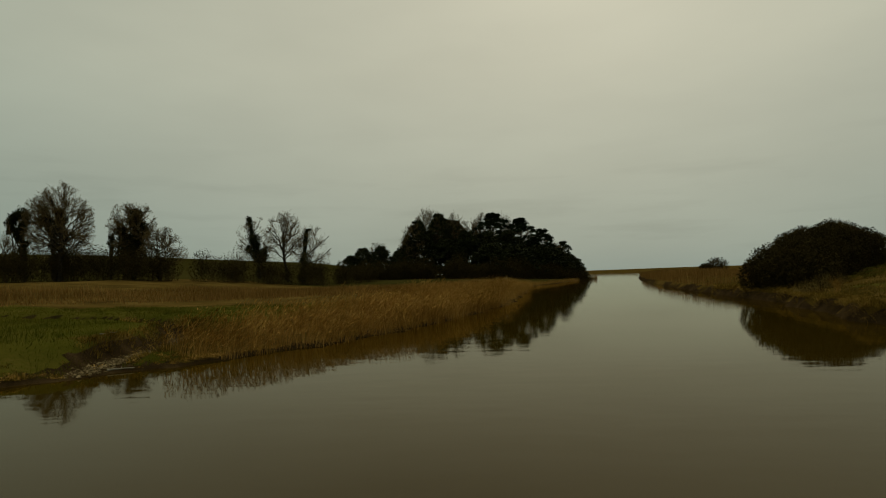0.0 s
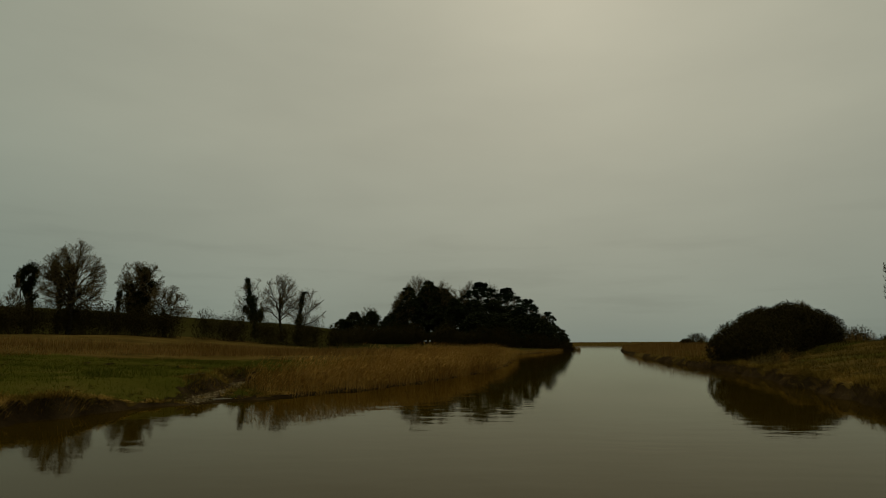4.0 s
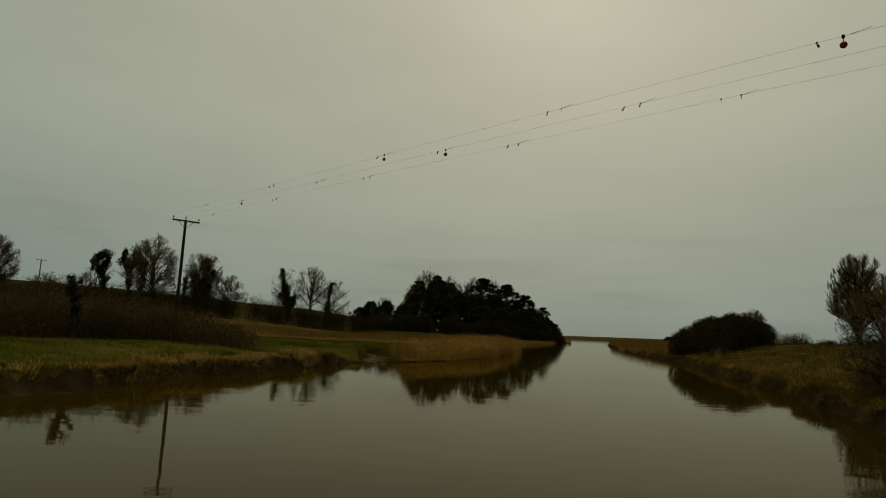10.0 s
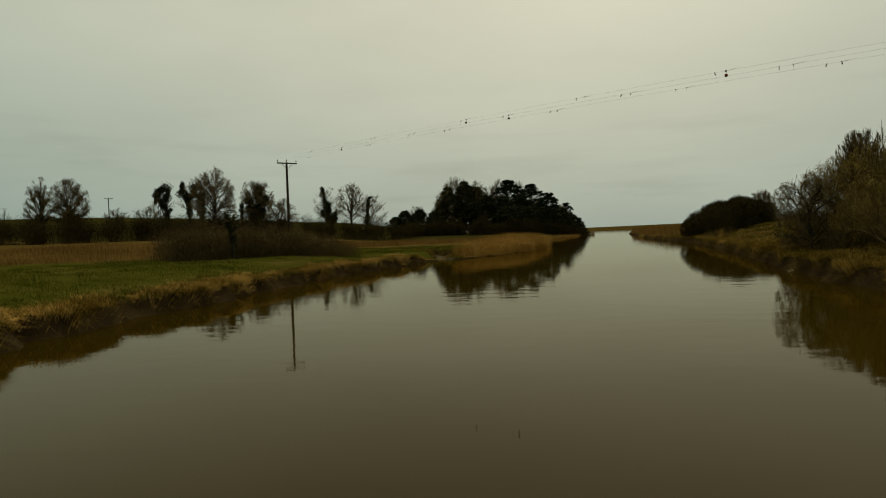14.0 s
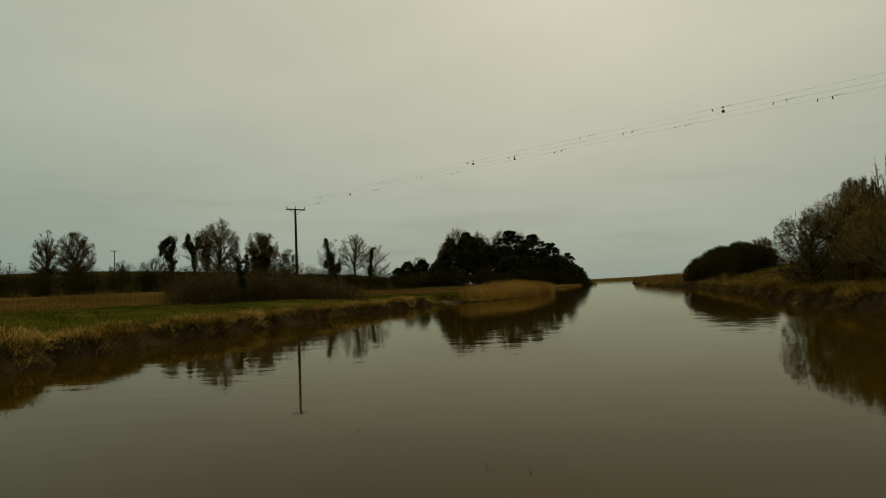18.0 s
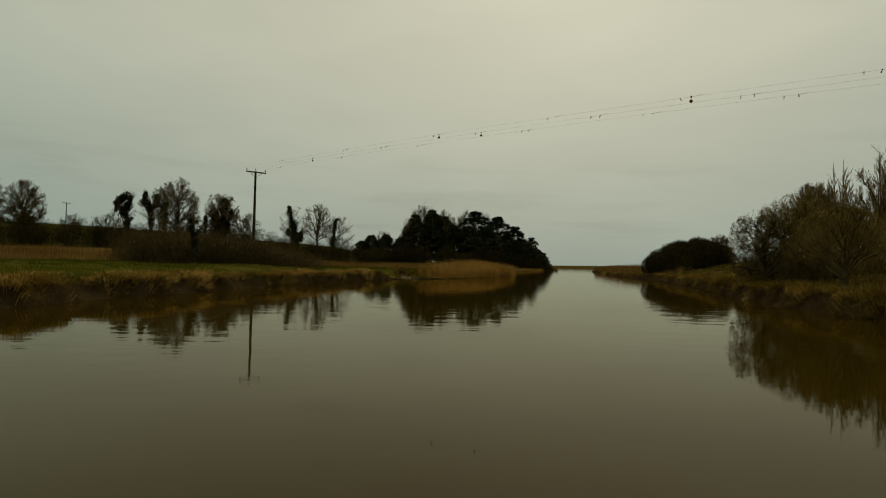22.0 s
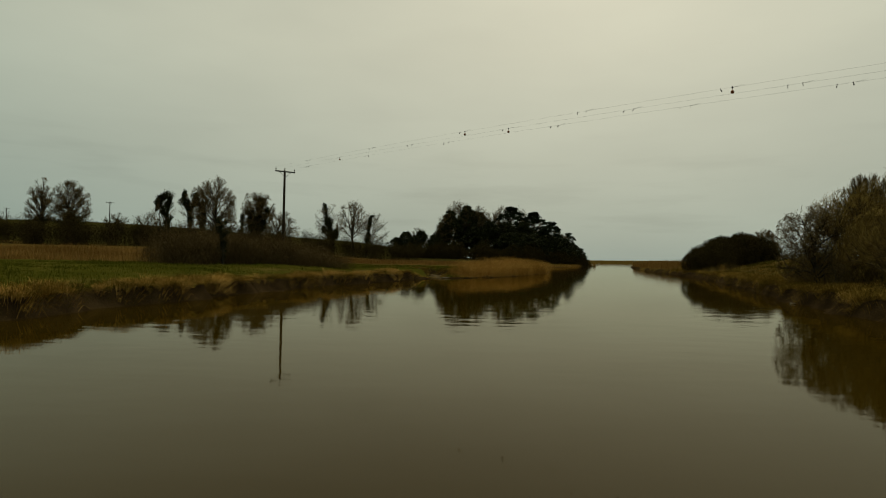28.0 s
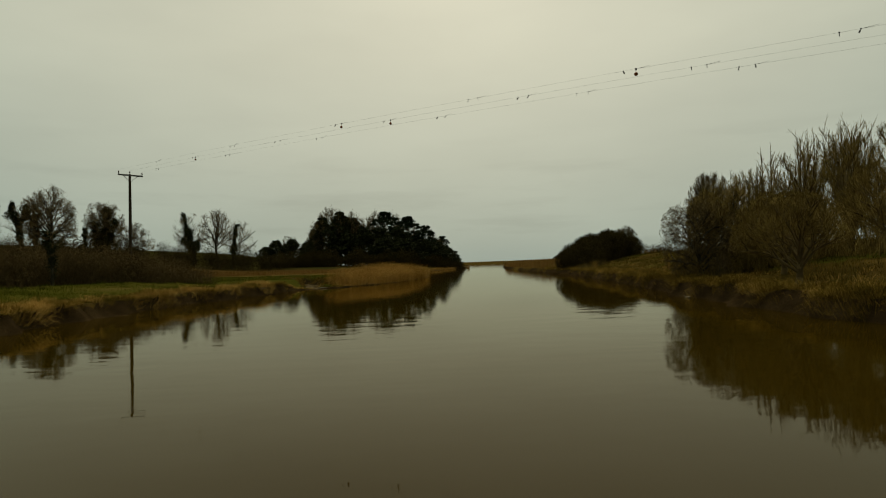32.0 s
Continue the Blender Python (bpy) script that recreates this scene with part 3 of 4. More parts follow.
def marker_ball(p):
    o = thing("marker_ball", p, "faded orange warning ball hung under a cable", "marker ball", "marker balls", scale=0.78)
    prof = [(0.01, -0.088), (0.047, -0.075), (0.073, -0.05), (0.088, 0.0), (0.073, 0.05), (0.047, 0.075), (0.01, 0.088)]
    part("ball", bm_mesh("ball", lathe(prof, 16, (0, 0, -0.235)), M_orange, True), o)
    part("hanger", tubes("hanger", [(0, 0, 0.0, 0, 0, -0.15, 0.010, 0.010)], M_steel, 6), o)
    bm = bmesh.new()
    box(bm, (-0.035, -0.03, -0.06), (0.035, 0.03, 0.04), 0.01)
    part("clamp", bm_mesh("clamp", bm, M_black), o)
    part("seam", bm_mesh("seam", lathe([(0.089, -0.008), (0.092, 0.0), (0.089, 0.008)], 16, (0, 0, -0.235)), M_black, True), o)


rng = np.random.default_rng(5)
for off, places in DIVERTERS.items():
    for s in places:
        marked = (off, s) in BALLS
        flapper(wire_at(s - 0.38, off), rng.uniform(0, 3.1), rng.uniform(-0.5, 0.5))
        if marked:
            marker_ball(wire_at(s + 0.1, off))
        else:
            flapper(wire_at(s + 0.15, off), rng.uniform(0, 3.1), rng.uniform(-0.5, 0.5))
        # the tail of the spiral tie that holds them
        segs = [(*wire_at(s + 0.2, off), *(wire_at(s + 0.6, off) + Vector((0, 0, 0.05))), 0.006, 0.003)]
        ob = new("cable_tie", tubes("cable_tie", segs, M_black, 5))
        tagged(ob, "short dark tie rod lying along a cable", "cable tie", "cable ties")


# ---------------------------------------------------------------- trees
def dome(rng, height, trunk_r, radius=5.0, base=0.2, n=(15, 7, 6, 3), up=0.25, loose=0.45, lean=(0.0, 0.0), fork=0.18, flat_low=-0.35):
    """Branch segments of a leafless tree whose limbs fan out to fill a domed crown."""
    lev = [[], [], [], [], []]
    rz = height * (1 - base) * 0.56
    c = np.array([lean[0] * height * 0.5, lean[1] * height * 0.5, height - rz])
    size = np.array([radius, radius, rz])

    def unit(v):
        return v / (np.linalg.norm(v) + 1e-9)

    def rod(level, p, d, length, r, own, steps):
        nodes = [(p, d)]
        limit = rng.uniform(0.9, 1.0) + 0.05 * rng.random() ** 2
        for k in range(steps):
            d = unit(d + rng.normal(0, 0.10 + 0.03 * level, 3) + np.array([0, 0, 0.08 * up]))
            q = p + d * length / steps
            o = np.linalg.norm((q - c) / size)
            if o > limit:
                q = p * 0.25 + (c + (q - c) / o * limit) * 0.75
            r2 = r * (1 - 0.75 * (k + 1) / steps)
            r1 = r * (1 - 0.75 * k / steps)
            lev[level].append((*p, *q, r1, r2, own))
            p = q
            nodes.append((p, d))
        return nodes

    def pick(nodes, t):
        f = t * (len(nodes) - 1)
        i = min(int(f), len(nodes) - 2)
        w = f - i
        return nodes[i][0] * (1 - w) + nodes[i + 1][0] * w, nodes[i + 1][1]

    bole = rod(0, np.array([0, 0, -0.4]), unit(np.array([lean[0], lean[1], 1.0])), height * 0.72, trunk_r, 0, 8)
    for i in range(n[0]):
        z = 1 - (1 - flat_low) * (i + 0.5) / n[0]
        a = i * 2.39996 + rng.uniform(-0.4, 0.4)
        h = math.sqrt(max(0.0, 1 - z * z))
        end = c + np.array([math.cos(a) * h, math.sin(a) * h, z]) * size * rng.uniform(0.55, 0.82)
        t = fork + (0.9 - fork) * (0.5 + 0.5 * z) * rng.uniform(0.55, 0.95)
        start, _ = pick(bole, t)
        mid = start * 0.5 + end * 0.5 + np.array([0, 0, 0.10 + 0.2 * up]) * np.linalg.norm(end - start)
        pts = [start * (1 - u) ** 2 + mid * 2 * u * (1 - u) + end * u * u for u in np.linspace(0, 1, 6)]
        pts = [p + rng.normal(0, 0.02, 3) * radius * (0 < k) for k, p in enumerate(pts)]
        r = trunk_r * rng.uniform(0.28, 0.45)
        nodes = [(pts[0], unit(pts[1] - pts[0]))]
        for k in range(5):
            lev[1].append((*pts[k], *pts[k + 1], r * (1 - 0.16 * k), r * (0.84 - 0.16 * k), i + 1))
            nodes.append((pts[k + 1], unit(pts[k + 1] - pts[k])))
        for _j in range(n[1]):
            p, d = pick(nodes, rng.uniform(0.3, 1.0))
            o = unit((p - c) / size)
            d2 = unit(d * 0.6 + o * 0.55 + rng.normal(0, loose, 3) + np.array([0, 0, up]))
            kn = rod(2, p, d2, radius * rng.uniform(0.28, 0.5), r * 0.4, i + 1, 4)
            for _k in range(n[2]):
                p3, d3 = pick(kn, rng.uniform(0.25, 1.0))
                d3 = unit(d3 * 0.7 + unit((p3 - c) / size) * 0.35 + rng.normal(0, loose, 3) + np.array([0, 0, up * 0.8]))
                tn = rod(3, p3, d3, radius * rng.uniform(0.16, 0.3), r * 0.16, i + 1, 2)
                for _m in range(n[3]):
                    p4, d4 = pick(tn, rng.uniform(0.3, 1.0))
                    d4 = unit(d4 * 0.8 + rng.normal(0, loose, 3) + np.array([0, 0, up * 0.7]))
                    rod(4, p4, d4, radius * rng.uniform(0.08, 0.17), r * 0.08, i + 1, 1)
    return [np.array(v).reshape(-1, 9) for v in lev]


def wands(rng, height, trunk_r, tilt=0.35, n=(18, 14, 4), bole=0.12, wide=1.0, low=0.08):
    """Branch segments of an upright tree: straight wands that fan from a short bole, with rising twigs."""
    lev = [[], [], [], [], []]

    def unit(v):
        return v / (np.linalg.norm(v) + 1e-9)

    p = np.array([0, 0, -0.4])
    for k in range(3):
        q = np.array([0.0, 0.0, height * bole * (k + 1) / 3])
        lev[0].append((*p, *q, trunk_r * (1 - 0.12 * k), trunk_r * (0.88 - 0.12 * k), 0))
        p = q
    for i in range(n[0]):
        a = i * 2.39996 + rng.uniform(-0.4, 0.4)
        out = tilt * math.sqrt((i + 0.5) / n[0]) * rng.uniform(0.75, 1.2)
        d = unit(np.array([math.cos(a) * out * wide, math.sin(a) * out * wide, 1.0]))
        ln = height * (1 - bole * 0.6) * (1.0 - 0.45 * (out / (tilt * 1.2)) ** 2) * rng.uniform(0.82, 1.0)
        r = trunk_r * rng.uniform(0.22, 0.4)
        p = np.array([math.cos(a), math.sin(a), 0]) * trunk_r * 0.5 + np.array([0, 0, height * bole * rng.uniform(0.4, 1.0)])
        nodes = [(p, d)]
        for k in range(6):
            d = unit(d + rng.normal(0, 0.035, 3) + np.array([0, 0, 0.03]))
            q = p + d * ln / 6
            lev[1].append((*p, *q, r * (1 - 0.15 * k), r * (0.85 - 0.15 * k), i + 1))
            p = q
            nodes.append((p, d))
        for j in range(n[1]):
            t = low + (1 - low) * (j + rng.random()) / n[1]
            f = min(t * 6, 5.999)
            w, b = f - int(f), int(f)
            p0 = nodes[b][0] * (1 - w) + nodes[b + 1][0] * w
            d2 = unit(nodes[b + 1][1] + rng.normal(0, 0.30, 3))
            l2 = height * rng.uniform(0.10, 0.2) * (1.15 - 0.6 * t)
            p1 = p0 + d2 * l2 * 0.5
            d3 = unit(d2 + np.array([0, 0, 0.25]))
            p2 = p1 + d3 * l2 * 0.5
            lev[2].append((*p0, *p1, r * 0.3, r * 0.2, i + 1))
            lev[3].append((*p1, *p2, r * 0.2, r * 0.1, i + 1))
            for _k in range(n[2]):
                u = rng.uniform(0.1, 1.0)
                s0 = p0 * (1 - u) + p1 * u if rng.random() < 0.5 else p1 * (1 - u) + p2 * u
                d4 = unit(d3 + rng.normal(0, 0.32, 3))
                s1 = s0 + d4 * l2 * rng.uniform(0.25, 0.55)
                lev[4].append((*s0, *s1, r * 0.08, r * 0.05, i + 1))
    return [np.array(v).reshape(-1, 9) for v in lev]


def tree_meshes(levels, bark, twig, thick=1.0, min_r=0.006):
    """Trunk, limb and twig meshes of a grown tree."""
    lv = [a.copy() for a in levels]
    for a in lv:
        a[:, 6:8] = np.maximum(a[:, 6:8] * thick, min_r)
    res = [("trunk", tubes("trunk", lv[0][:, :8], bark, 8))]
    for own in np.unique(lv[1][:, 8]):
        seg = np.concatenate([a[a[:, 8] == own] for a in lv[1:3]])
        res.append(("limb", tubes("limb", seg[:, :8], bark, 5)))
    tw = np.concatenate(lv[3:])
    res.append(("crown", tubes("crown", tw[:, :8], twig, 3)))
    return res


def on_ground(x, y, sink=0.0):
    return (x, y, float(ground_z(x, y)) - sink)


def put_tree(name, at, meshes, label, category="tree", group="", turn=0.0, scale=1.0):
    o = thing(name, at, label, category, group, turn=turn, scale=scale)
    for n, me in meshes:
        part(n, me, o)
    return o


def blob(rng, n, centre, radius, shell=0.5):
    """Random places in an uneven ellipsoid, thicker towards its skin."""
    d = rng.normal(size=(n, 3))
    d /= np.linalg.norm(d, axis=1, keepdims=True)
    rr = (shell + (1 - shell) * rng.random(n)) * (0.9 + 0.14 * rng.random(n))
    return np.asarray(centre) + d * rr[:, None] * np.asarray(radius)


def ivy_on(rng, levels, upto, spread_r, count, size, top_ball=0.0):
    """Ivy leaves wrapped round the trunk and lower limbs."""
    tr = levels[0]
    pts = []
    hmax = tr[:, 5].max() * upto
    for seg in tr:
        if seg[2] > hmax:
            continue
        m = max(1, int(count / len(tr)))
        t = rng.random(m)[:, None]
        p = seg[:3] * (1 - t) + seg[3:6] * t
        k = spread_r * (0.55 + 0.75 * np.abs(np.sin(p[:, 2] * 1.1 + seg[0])))
        pts.append(p + rng.normal(size=(m, 3)) * (k * 0.55)[:, None] * np.array([1, 1, 0.7]))
    li = levels[1][(levels[1][:, 2] < hmax)]
    if len(li):
        m = int(count * 0.5)
        pick = li[rng.integers(0, len(li), m)]
        t = rng.random(m)[:, None]
        pts.append(pick[:, :3] * (1 - t) + pick[:, 3:6] * t + rng.normal(size=(m, 3)) * spread_r * 0.33)
    if top_ball:
        e = tr[tr[:, 2] < hmax][-1]
        for _ in range(5):
            c = e[3:6] + rng.normal(size=3) * top_ball * 0.45
            pts.append(blob(rng, count // 6, c, (top_ball * 0.6, top_ball * 0.6, top_ball * 0.55), 0.2))
    return leaves("ivy", np.concatenate(pts), size, M_ivy, rng)


def bare_tree(seed, at, height, r, label, group="", ivy=None, twig=None, bark=None, **kw):
    g = np.random.default_rng(seed)
    lv = dome(g, height, r, **kw) if "radius" in kw else wands(g, height, r, **kw)
    ms = tree_meshes(lv, bark or M_bark, twig or M_twig, 1.0, MIN_R)
    if ivy:
        ms.append(("ivy", ivy_on(g, lv, *ivy)))
    return put_tree("tree", at, ms, label, "tree", group)


def ivied(seed, at, label, height, trunks, ivy, twigs=None, group="", leaf=0.19):
    """A tree of the hedge: trunks as rows of x, z pairs, ivy columns as rows of x0, z0, x1, z1, radius, and bare twigs round them."""
    g = np.random.default_rng(seed)
    o = thing("tree", at, label, "tree", group, scale=0.91)
    for nth, pts in enumerate(trunks):
        segs, n = [], len(pts) - 1
        y = g.normal(0, 0.25, len(pts))
        y[0] = 0
        for k in range(n):
            r = (0.34 if nth == 0 else 0.17) * (1 - 0.7 * k / n) * (height / 18)
            segs.append((pts[k][0], y[k], pts[k][1], pts[k + 1][0], y[k + 1], pts[k + 1][1], r, r * 0.8))
        part("trunk", tubes("trunk", segs, M_bark, 7), o)
    for x0, z0, x1, z1, r in ivy:
        r *= 1.3
        ln = math.hypot(x1 - x0, z1 - z0)
        m = int(240 * r * (ln + r))
        t = g.random(m)
        swell = r * (0.7 + 0.3 * np.sin(t * ln * 1.3 + g.uniform(0, 6)) + 0.18 * np.sin(t * ln * 3.1))
        d = g.normal(size=(m, 3))
        d /= np.linalg.norm(d, axis=1, keepdims=True)
        q = d * (swell * g.random(m) ** 0.55)[:, None] * np.array([1, 1, 0.8])
        part("ivy", leaves("ivy", np.stack([x0 + (x1 - x0) * t, 0 * t, z0 + (z1 - z0) * t], 1) + q, leaf, M_ivy, g), o)
    if twigs:
        lv = dome(g, height, 0.3, **twigs)
        for nm, me in tree_meshes(lv, M_bark, M_twig, 1.0, MIN_R)[1:]:
            part(nm, me, o)
    return o


# far trees: twigs keep the width at which they still read against the sky
MIN_R = 0.017
HEDGE = "trees along the field edge"
bare_tree(11, on_ground(-65, 115), 17.6, 0.46, "round-headed leafless tree above the hedge", HEDGE, radius=5.9, base=0.12, n=(22, 10, 8, 3), up=0.1, fork=0.16, loose=0.38)
ivied(12, on_ground(-57.5, 125), "leafless tree clothed in dark ivy", 17.2, [[(0, -0.4), (0.2, 5), (0.5, 13)], [(-1.0, -0.4), (-1.6, 6), (-2.2, 11)], [(-4.6, -0.4), (-4.4, 9)]], [(0.2, 1, 0.7, 14.2, 1.5), (-1.4, 4, -2.2, 11.0, 1.6), (-0.8, 2, -0.4, 9, 1.6), (-4.6, 1, -4.4, 9.6, 0.65), (1.4, 5, 2.6, 11.5, 0.9)], dict(radius=5.2, base=0.22, n=(20, 9, 8, 4), up=0.15), HEDGE)
ivied(13, on_ground(-86.5, 135), "ivy-topped leafless tree in the hedge", 18.4, [[(1.4, -0.4), (0.8, 6), (0.2, 11), (-0.4, 15.5)], [(0.8, 6), (-1.6, 11), (-2.0, 14)]], [(-1.4, 14.8, 0.9, 16.0, 1.5), (-2.3, 13.0, -1.4, 15.0, 1.2), (1.1, 1, 0.4, 13, 0.85), (1.0, 12.4, 1.5, 15.2, 1.0), (0.4, 9.0, -1.2, 12.6, 0.9), (-2.6, 11.2, -2.2, 13.0, 0.7), (0.8, 6.5, 1.9, 9.5, 0.7)], dict(radius=4.4, base=0.12, n=(9, 5, 6, 3), flat_low=-0.75), HEDGE)
ivied(14, on_ground(-79.6, 135), "forked leafless tree with an ivy head on each stem", 19.2, [[(0.4, -0.4), (0.1, 5), (0, 10)], [(0, 10), (-1.4, 13.5), (-1.9, 17)], [(0, 10), (1.2, 13), (1.6, 16)]], [(-2.1, 13.4, -1.7, 17.2, 1.2), (1.4, 12.8, 1.7, 16.2, 1.15), (0.4, 1, 0, 12, 0.95), (0, 10.5, 1.2, 13.5, 0.75), (0, 10.5, -1.5, 13.6, 0.75), (-0.4, 12.5, -0.6, 14.5, 0.6)], dict(radius=3.4, base=0.35, n=(8, 5, 5, 3)), HEDGE)
ivied(15, on_ground(-73.2, 128), "slim ivy-clad tree in the hedge", 15.8, [[(0.3, -0.4), (0, 8), (-0.2, 15)]], [(0.2, 2, -0.1, 13, 0.85), (-0.5, 10.6, 0.5, 13.4, 1.3), (0.6, 8.0, 0.8, 10.5, 0.7)], dict(radius=2.2, base=0.4, n=(6, 5, 5, 3)), HEDGE)
ivied(16, on_ground(-47.0, 165), "leaning tree thick with dark ivy", 17.8, [[(0.6, -0.4), (0, 6), (-1.4, 12), (-2.5, 17)], [(0.4, 5), (-3.0, 9), (-5.0, 11)]], [(-1.3, 11, -2.6, 17.2, 0.85), (0.3, 5, -1.3, 12, 1.75), (1.4, 5.5, 1.9, 8.5, 1.1), (-2.2, 7.5, -2.8, 9.2, 1.2), (0.6, 1, 0.3, 6, 1.2)], dict(radius=5.4, base=0.25, n=(10, 6, 6, 3), lean=(-0.12, 0), flat_low=-0.6), HEDGE)
bare_tree(17, on_ground(-39.5, 165), 18.8, 0.5, "tall wide leafless tree with twisted limbs", HEDGE, radius=6.2, base=0.18, n=(14, 8, 7, 3), up=0.25, loose=0.55, fork=0.28)
ivied(18, on_ground(-34.6, 163), "stout leaning tree with an ivy-clad trunk", 16.4, [[(-0.8, -0.4), (-0.4, 7), (0.5, 14.6)], [(-0.2, 7), (3.4, 10), (6.6, 12.6)], [(-0.2, 5), (4.0, 6.4), (7.2, 9.4)]], [(-0.8, 1, 0.0, 9, 1.15), (0.0, 9, 0.6, 14.6, 0.75), (0.9, 14.2, 1.4, 14.6, 0.6)], dict(radius=6.4, base=0.12, n=(13, 7, 6, 3), lean=(0.16, 0), loose=0.55, flat_low=-0.7), HEDGE)
bare_tree(19, on_ground(-122, 136), 19.2, 0.4, "narrow leafless tree with ivy at its foot", HEDGE, ivy=(0.5, 1.0, 3400, 0.2), radius=4.0, base=0.08, n=(22, 9, 7, 3), up=0.45)
bare_tree(20, on_ground(-113.5, 136), 18.8, 0.45, "broad leafless tree with ivy at its foot", HEDGE, ivy=(0.6, 1.3, 4600, 0.2), radius=5.6, base=0.08, n=(26, 10, 8, 3), up=0.4)
bare_tree(21, on_ground(-145, 142), 16.5, 0.4, "leafless tree beyond the field", HEDGE, radius=5.0, base=0.15, n=(15, 7, 6, 3))
bare_tree(22, on_ground(-93, 140), 10.6, 0.25, "small thicket tree in the hedge", HEDGE, radius=4.2, base=0.1, n=(13, 7, 5, 3))
bare_tree(23, on_ground(-51.0, 122), 10.0, 0.25, "small leafless tree leaning over the hedge", HEDGE, radius=4.4, base=0.1, n=(14, 8, 6, 3), lean=(0.15, 0))
bare_tree(26, on_ground(-106, 145), 10.6, 0.25, "small thicket tree in the hedge", HEDGE, radius=3.8, base=0.1, n=(13, 7, 5, 3), up=0.5)
MIN_R = 0.018
bare_tree(24, on_ground(88.0, 113), 22.5, 0.6, "tall dense leafless poplar behind the flood bank", "poplars", radius=6.6, base=0.04, n=(46, 9, 8, 3), up=0.9, loose=0.22, fork=0.06, flat_low=-0.45)
MIN_R = 0.018
bare_tree(25, on_ground(64.2, 112), 9.0, 0.22, "small pale leafless tree behind the bush", "", radius=3.2, base=0.1, n=(18, 8, 7, 3), up=0.5)


def leafy(seed, name, at, label, category, height, crown, pads, per, size, mat, group="", trunk_r=0.35, flat=0.55):
    """An evergreen: trunk, limbs that reach its pads of foliage, and the foliage itself."""
    g = np.random.default_rng(seed)
    segs, pts = [], []
    lean = g.normal(0, 0.02, 2)
    tops = [np.array([lean[0] * z, lean[1] * z, z]) for z in np.linspace(-0.4, height * 0.93, 8)]
    trunk = [(*a, *b, trunk_r * (1 - 0.1 * i), trunk_r * (0.9 - 0.1 * i)) for i, (a, b) in enumerate(zip(tops[:-1], tops[1:]))]
    ph = g.uniform(0, 6.28, 6)
    for k in range(pads):
        u = g.random() ** 0.85
        z = height * (crown[0] + (1 - crown[0]) * u)
        a = g.uniform(0, 2 * np.pi)
        ragged = 1 + 0.22 * math.sin(2 * a + ph[0] + 5 * u) + 0.16 * math.sin(3 * a + ph[1] - 9 * u) + 0.12 * math.sin(14 * u + ph[2])
        w = crown[1] * math.sin(math.pi * (0.12 + 0.8 * u) ** crown[2]) * ragged * g.uniform(0.25, 1.0) ** 0.45
        c = np.array([math.cos(a) * w, math.sin(a) * w, z])
        s = crown[1] * g.uniform(0.09, 0.2)
        if k % 6 == 0:
            root = np.array([lean[0] * z, lean[1] * z, max(z - 0.35 * w, 0.5)])
            midp = (root + c) / 2 + np.array([0, 0, -0.05 * w])
            segs += [(*root, *midp, 0.10, 0.07), (*midp, *c, 0.07, 0.03)]
        pts.append(blob(g, per, c, (s * 1.25, s * 1.25, s * flat), 0.1))
    o = thing(name, at, label, category, group)
    part("trunk", tubes("trunk", trunk, M_bark, 8), o)
    part("crown", crown_mesh("crown", np.concatenate(pts), size, mat, g, segs, M_bark, 5), o)
    return o


# the dark wood on the point
WOOD = "trees of the waterside wood"
PINE_L, EVER_L, BARE_L = "dark spreading pine in the waterside wood", "dark evergreen tree in the waterside wood", "leafless tree standing above the dark wood"
pine_a = leafy(31, "pine_tree", on_ground(15.5, 225), PINE_L, "pine tree", 22.5, (0.3, 6.8, 0.9), 230, 36, 0.36, M_pine, WOOD, 0.4, 0.55)
ever_a = leafy(32, "evergreen_tree", on_ground(-3, 215), EVER_L, "evergreen tree", 20.5, (0.06, 5.5, 0.8), 330, 28, 0.38, M_ivy, WOOD, 0.4, 0.8)
ever_b = leafy(33, "evergreen_tree", on_ground(6, 212), EVER_L, "evergreen tree", 15.0, (0.04, 6.0, 0.75), 330, 28, 0.38, M_ivy, WOOD, 0.4, 0.8)
MIN_R = 0.02
wood_bare = bare_tree(34, on_ground(8, 226), 22.0, 0.4, BARE_L, WOOD, radius=5.6, base=0.15, n=(20, 9, 7, 2), up=0.2)


def again(ob, x, y, top=1.0, wide=None, turn=0.0, label=""):
    m = Matrix.Translation(on_ground(x, y)) @ Matrix.Rotation(turn, 4, "Z") @ Matrix.Diagonal((wide or top, wide or top, top, 1))
    c = copy_thing(ob, m)
    if label:
        tagged(c, label)
    return c


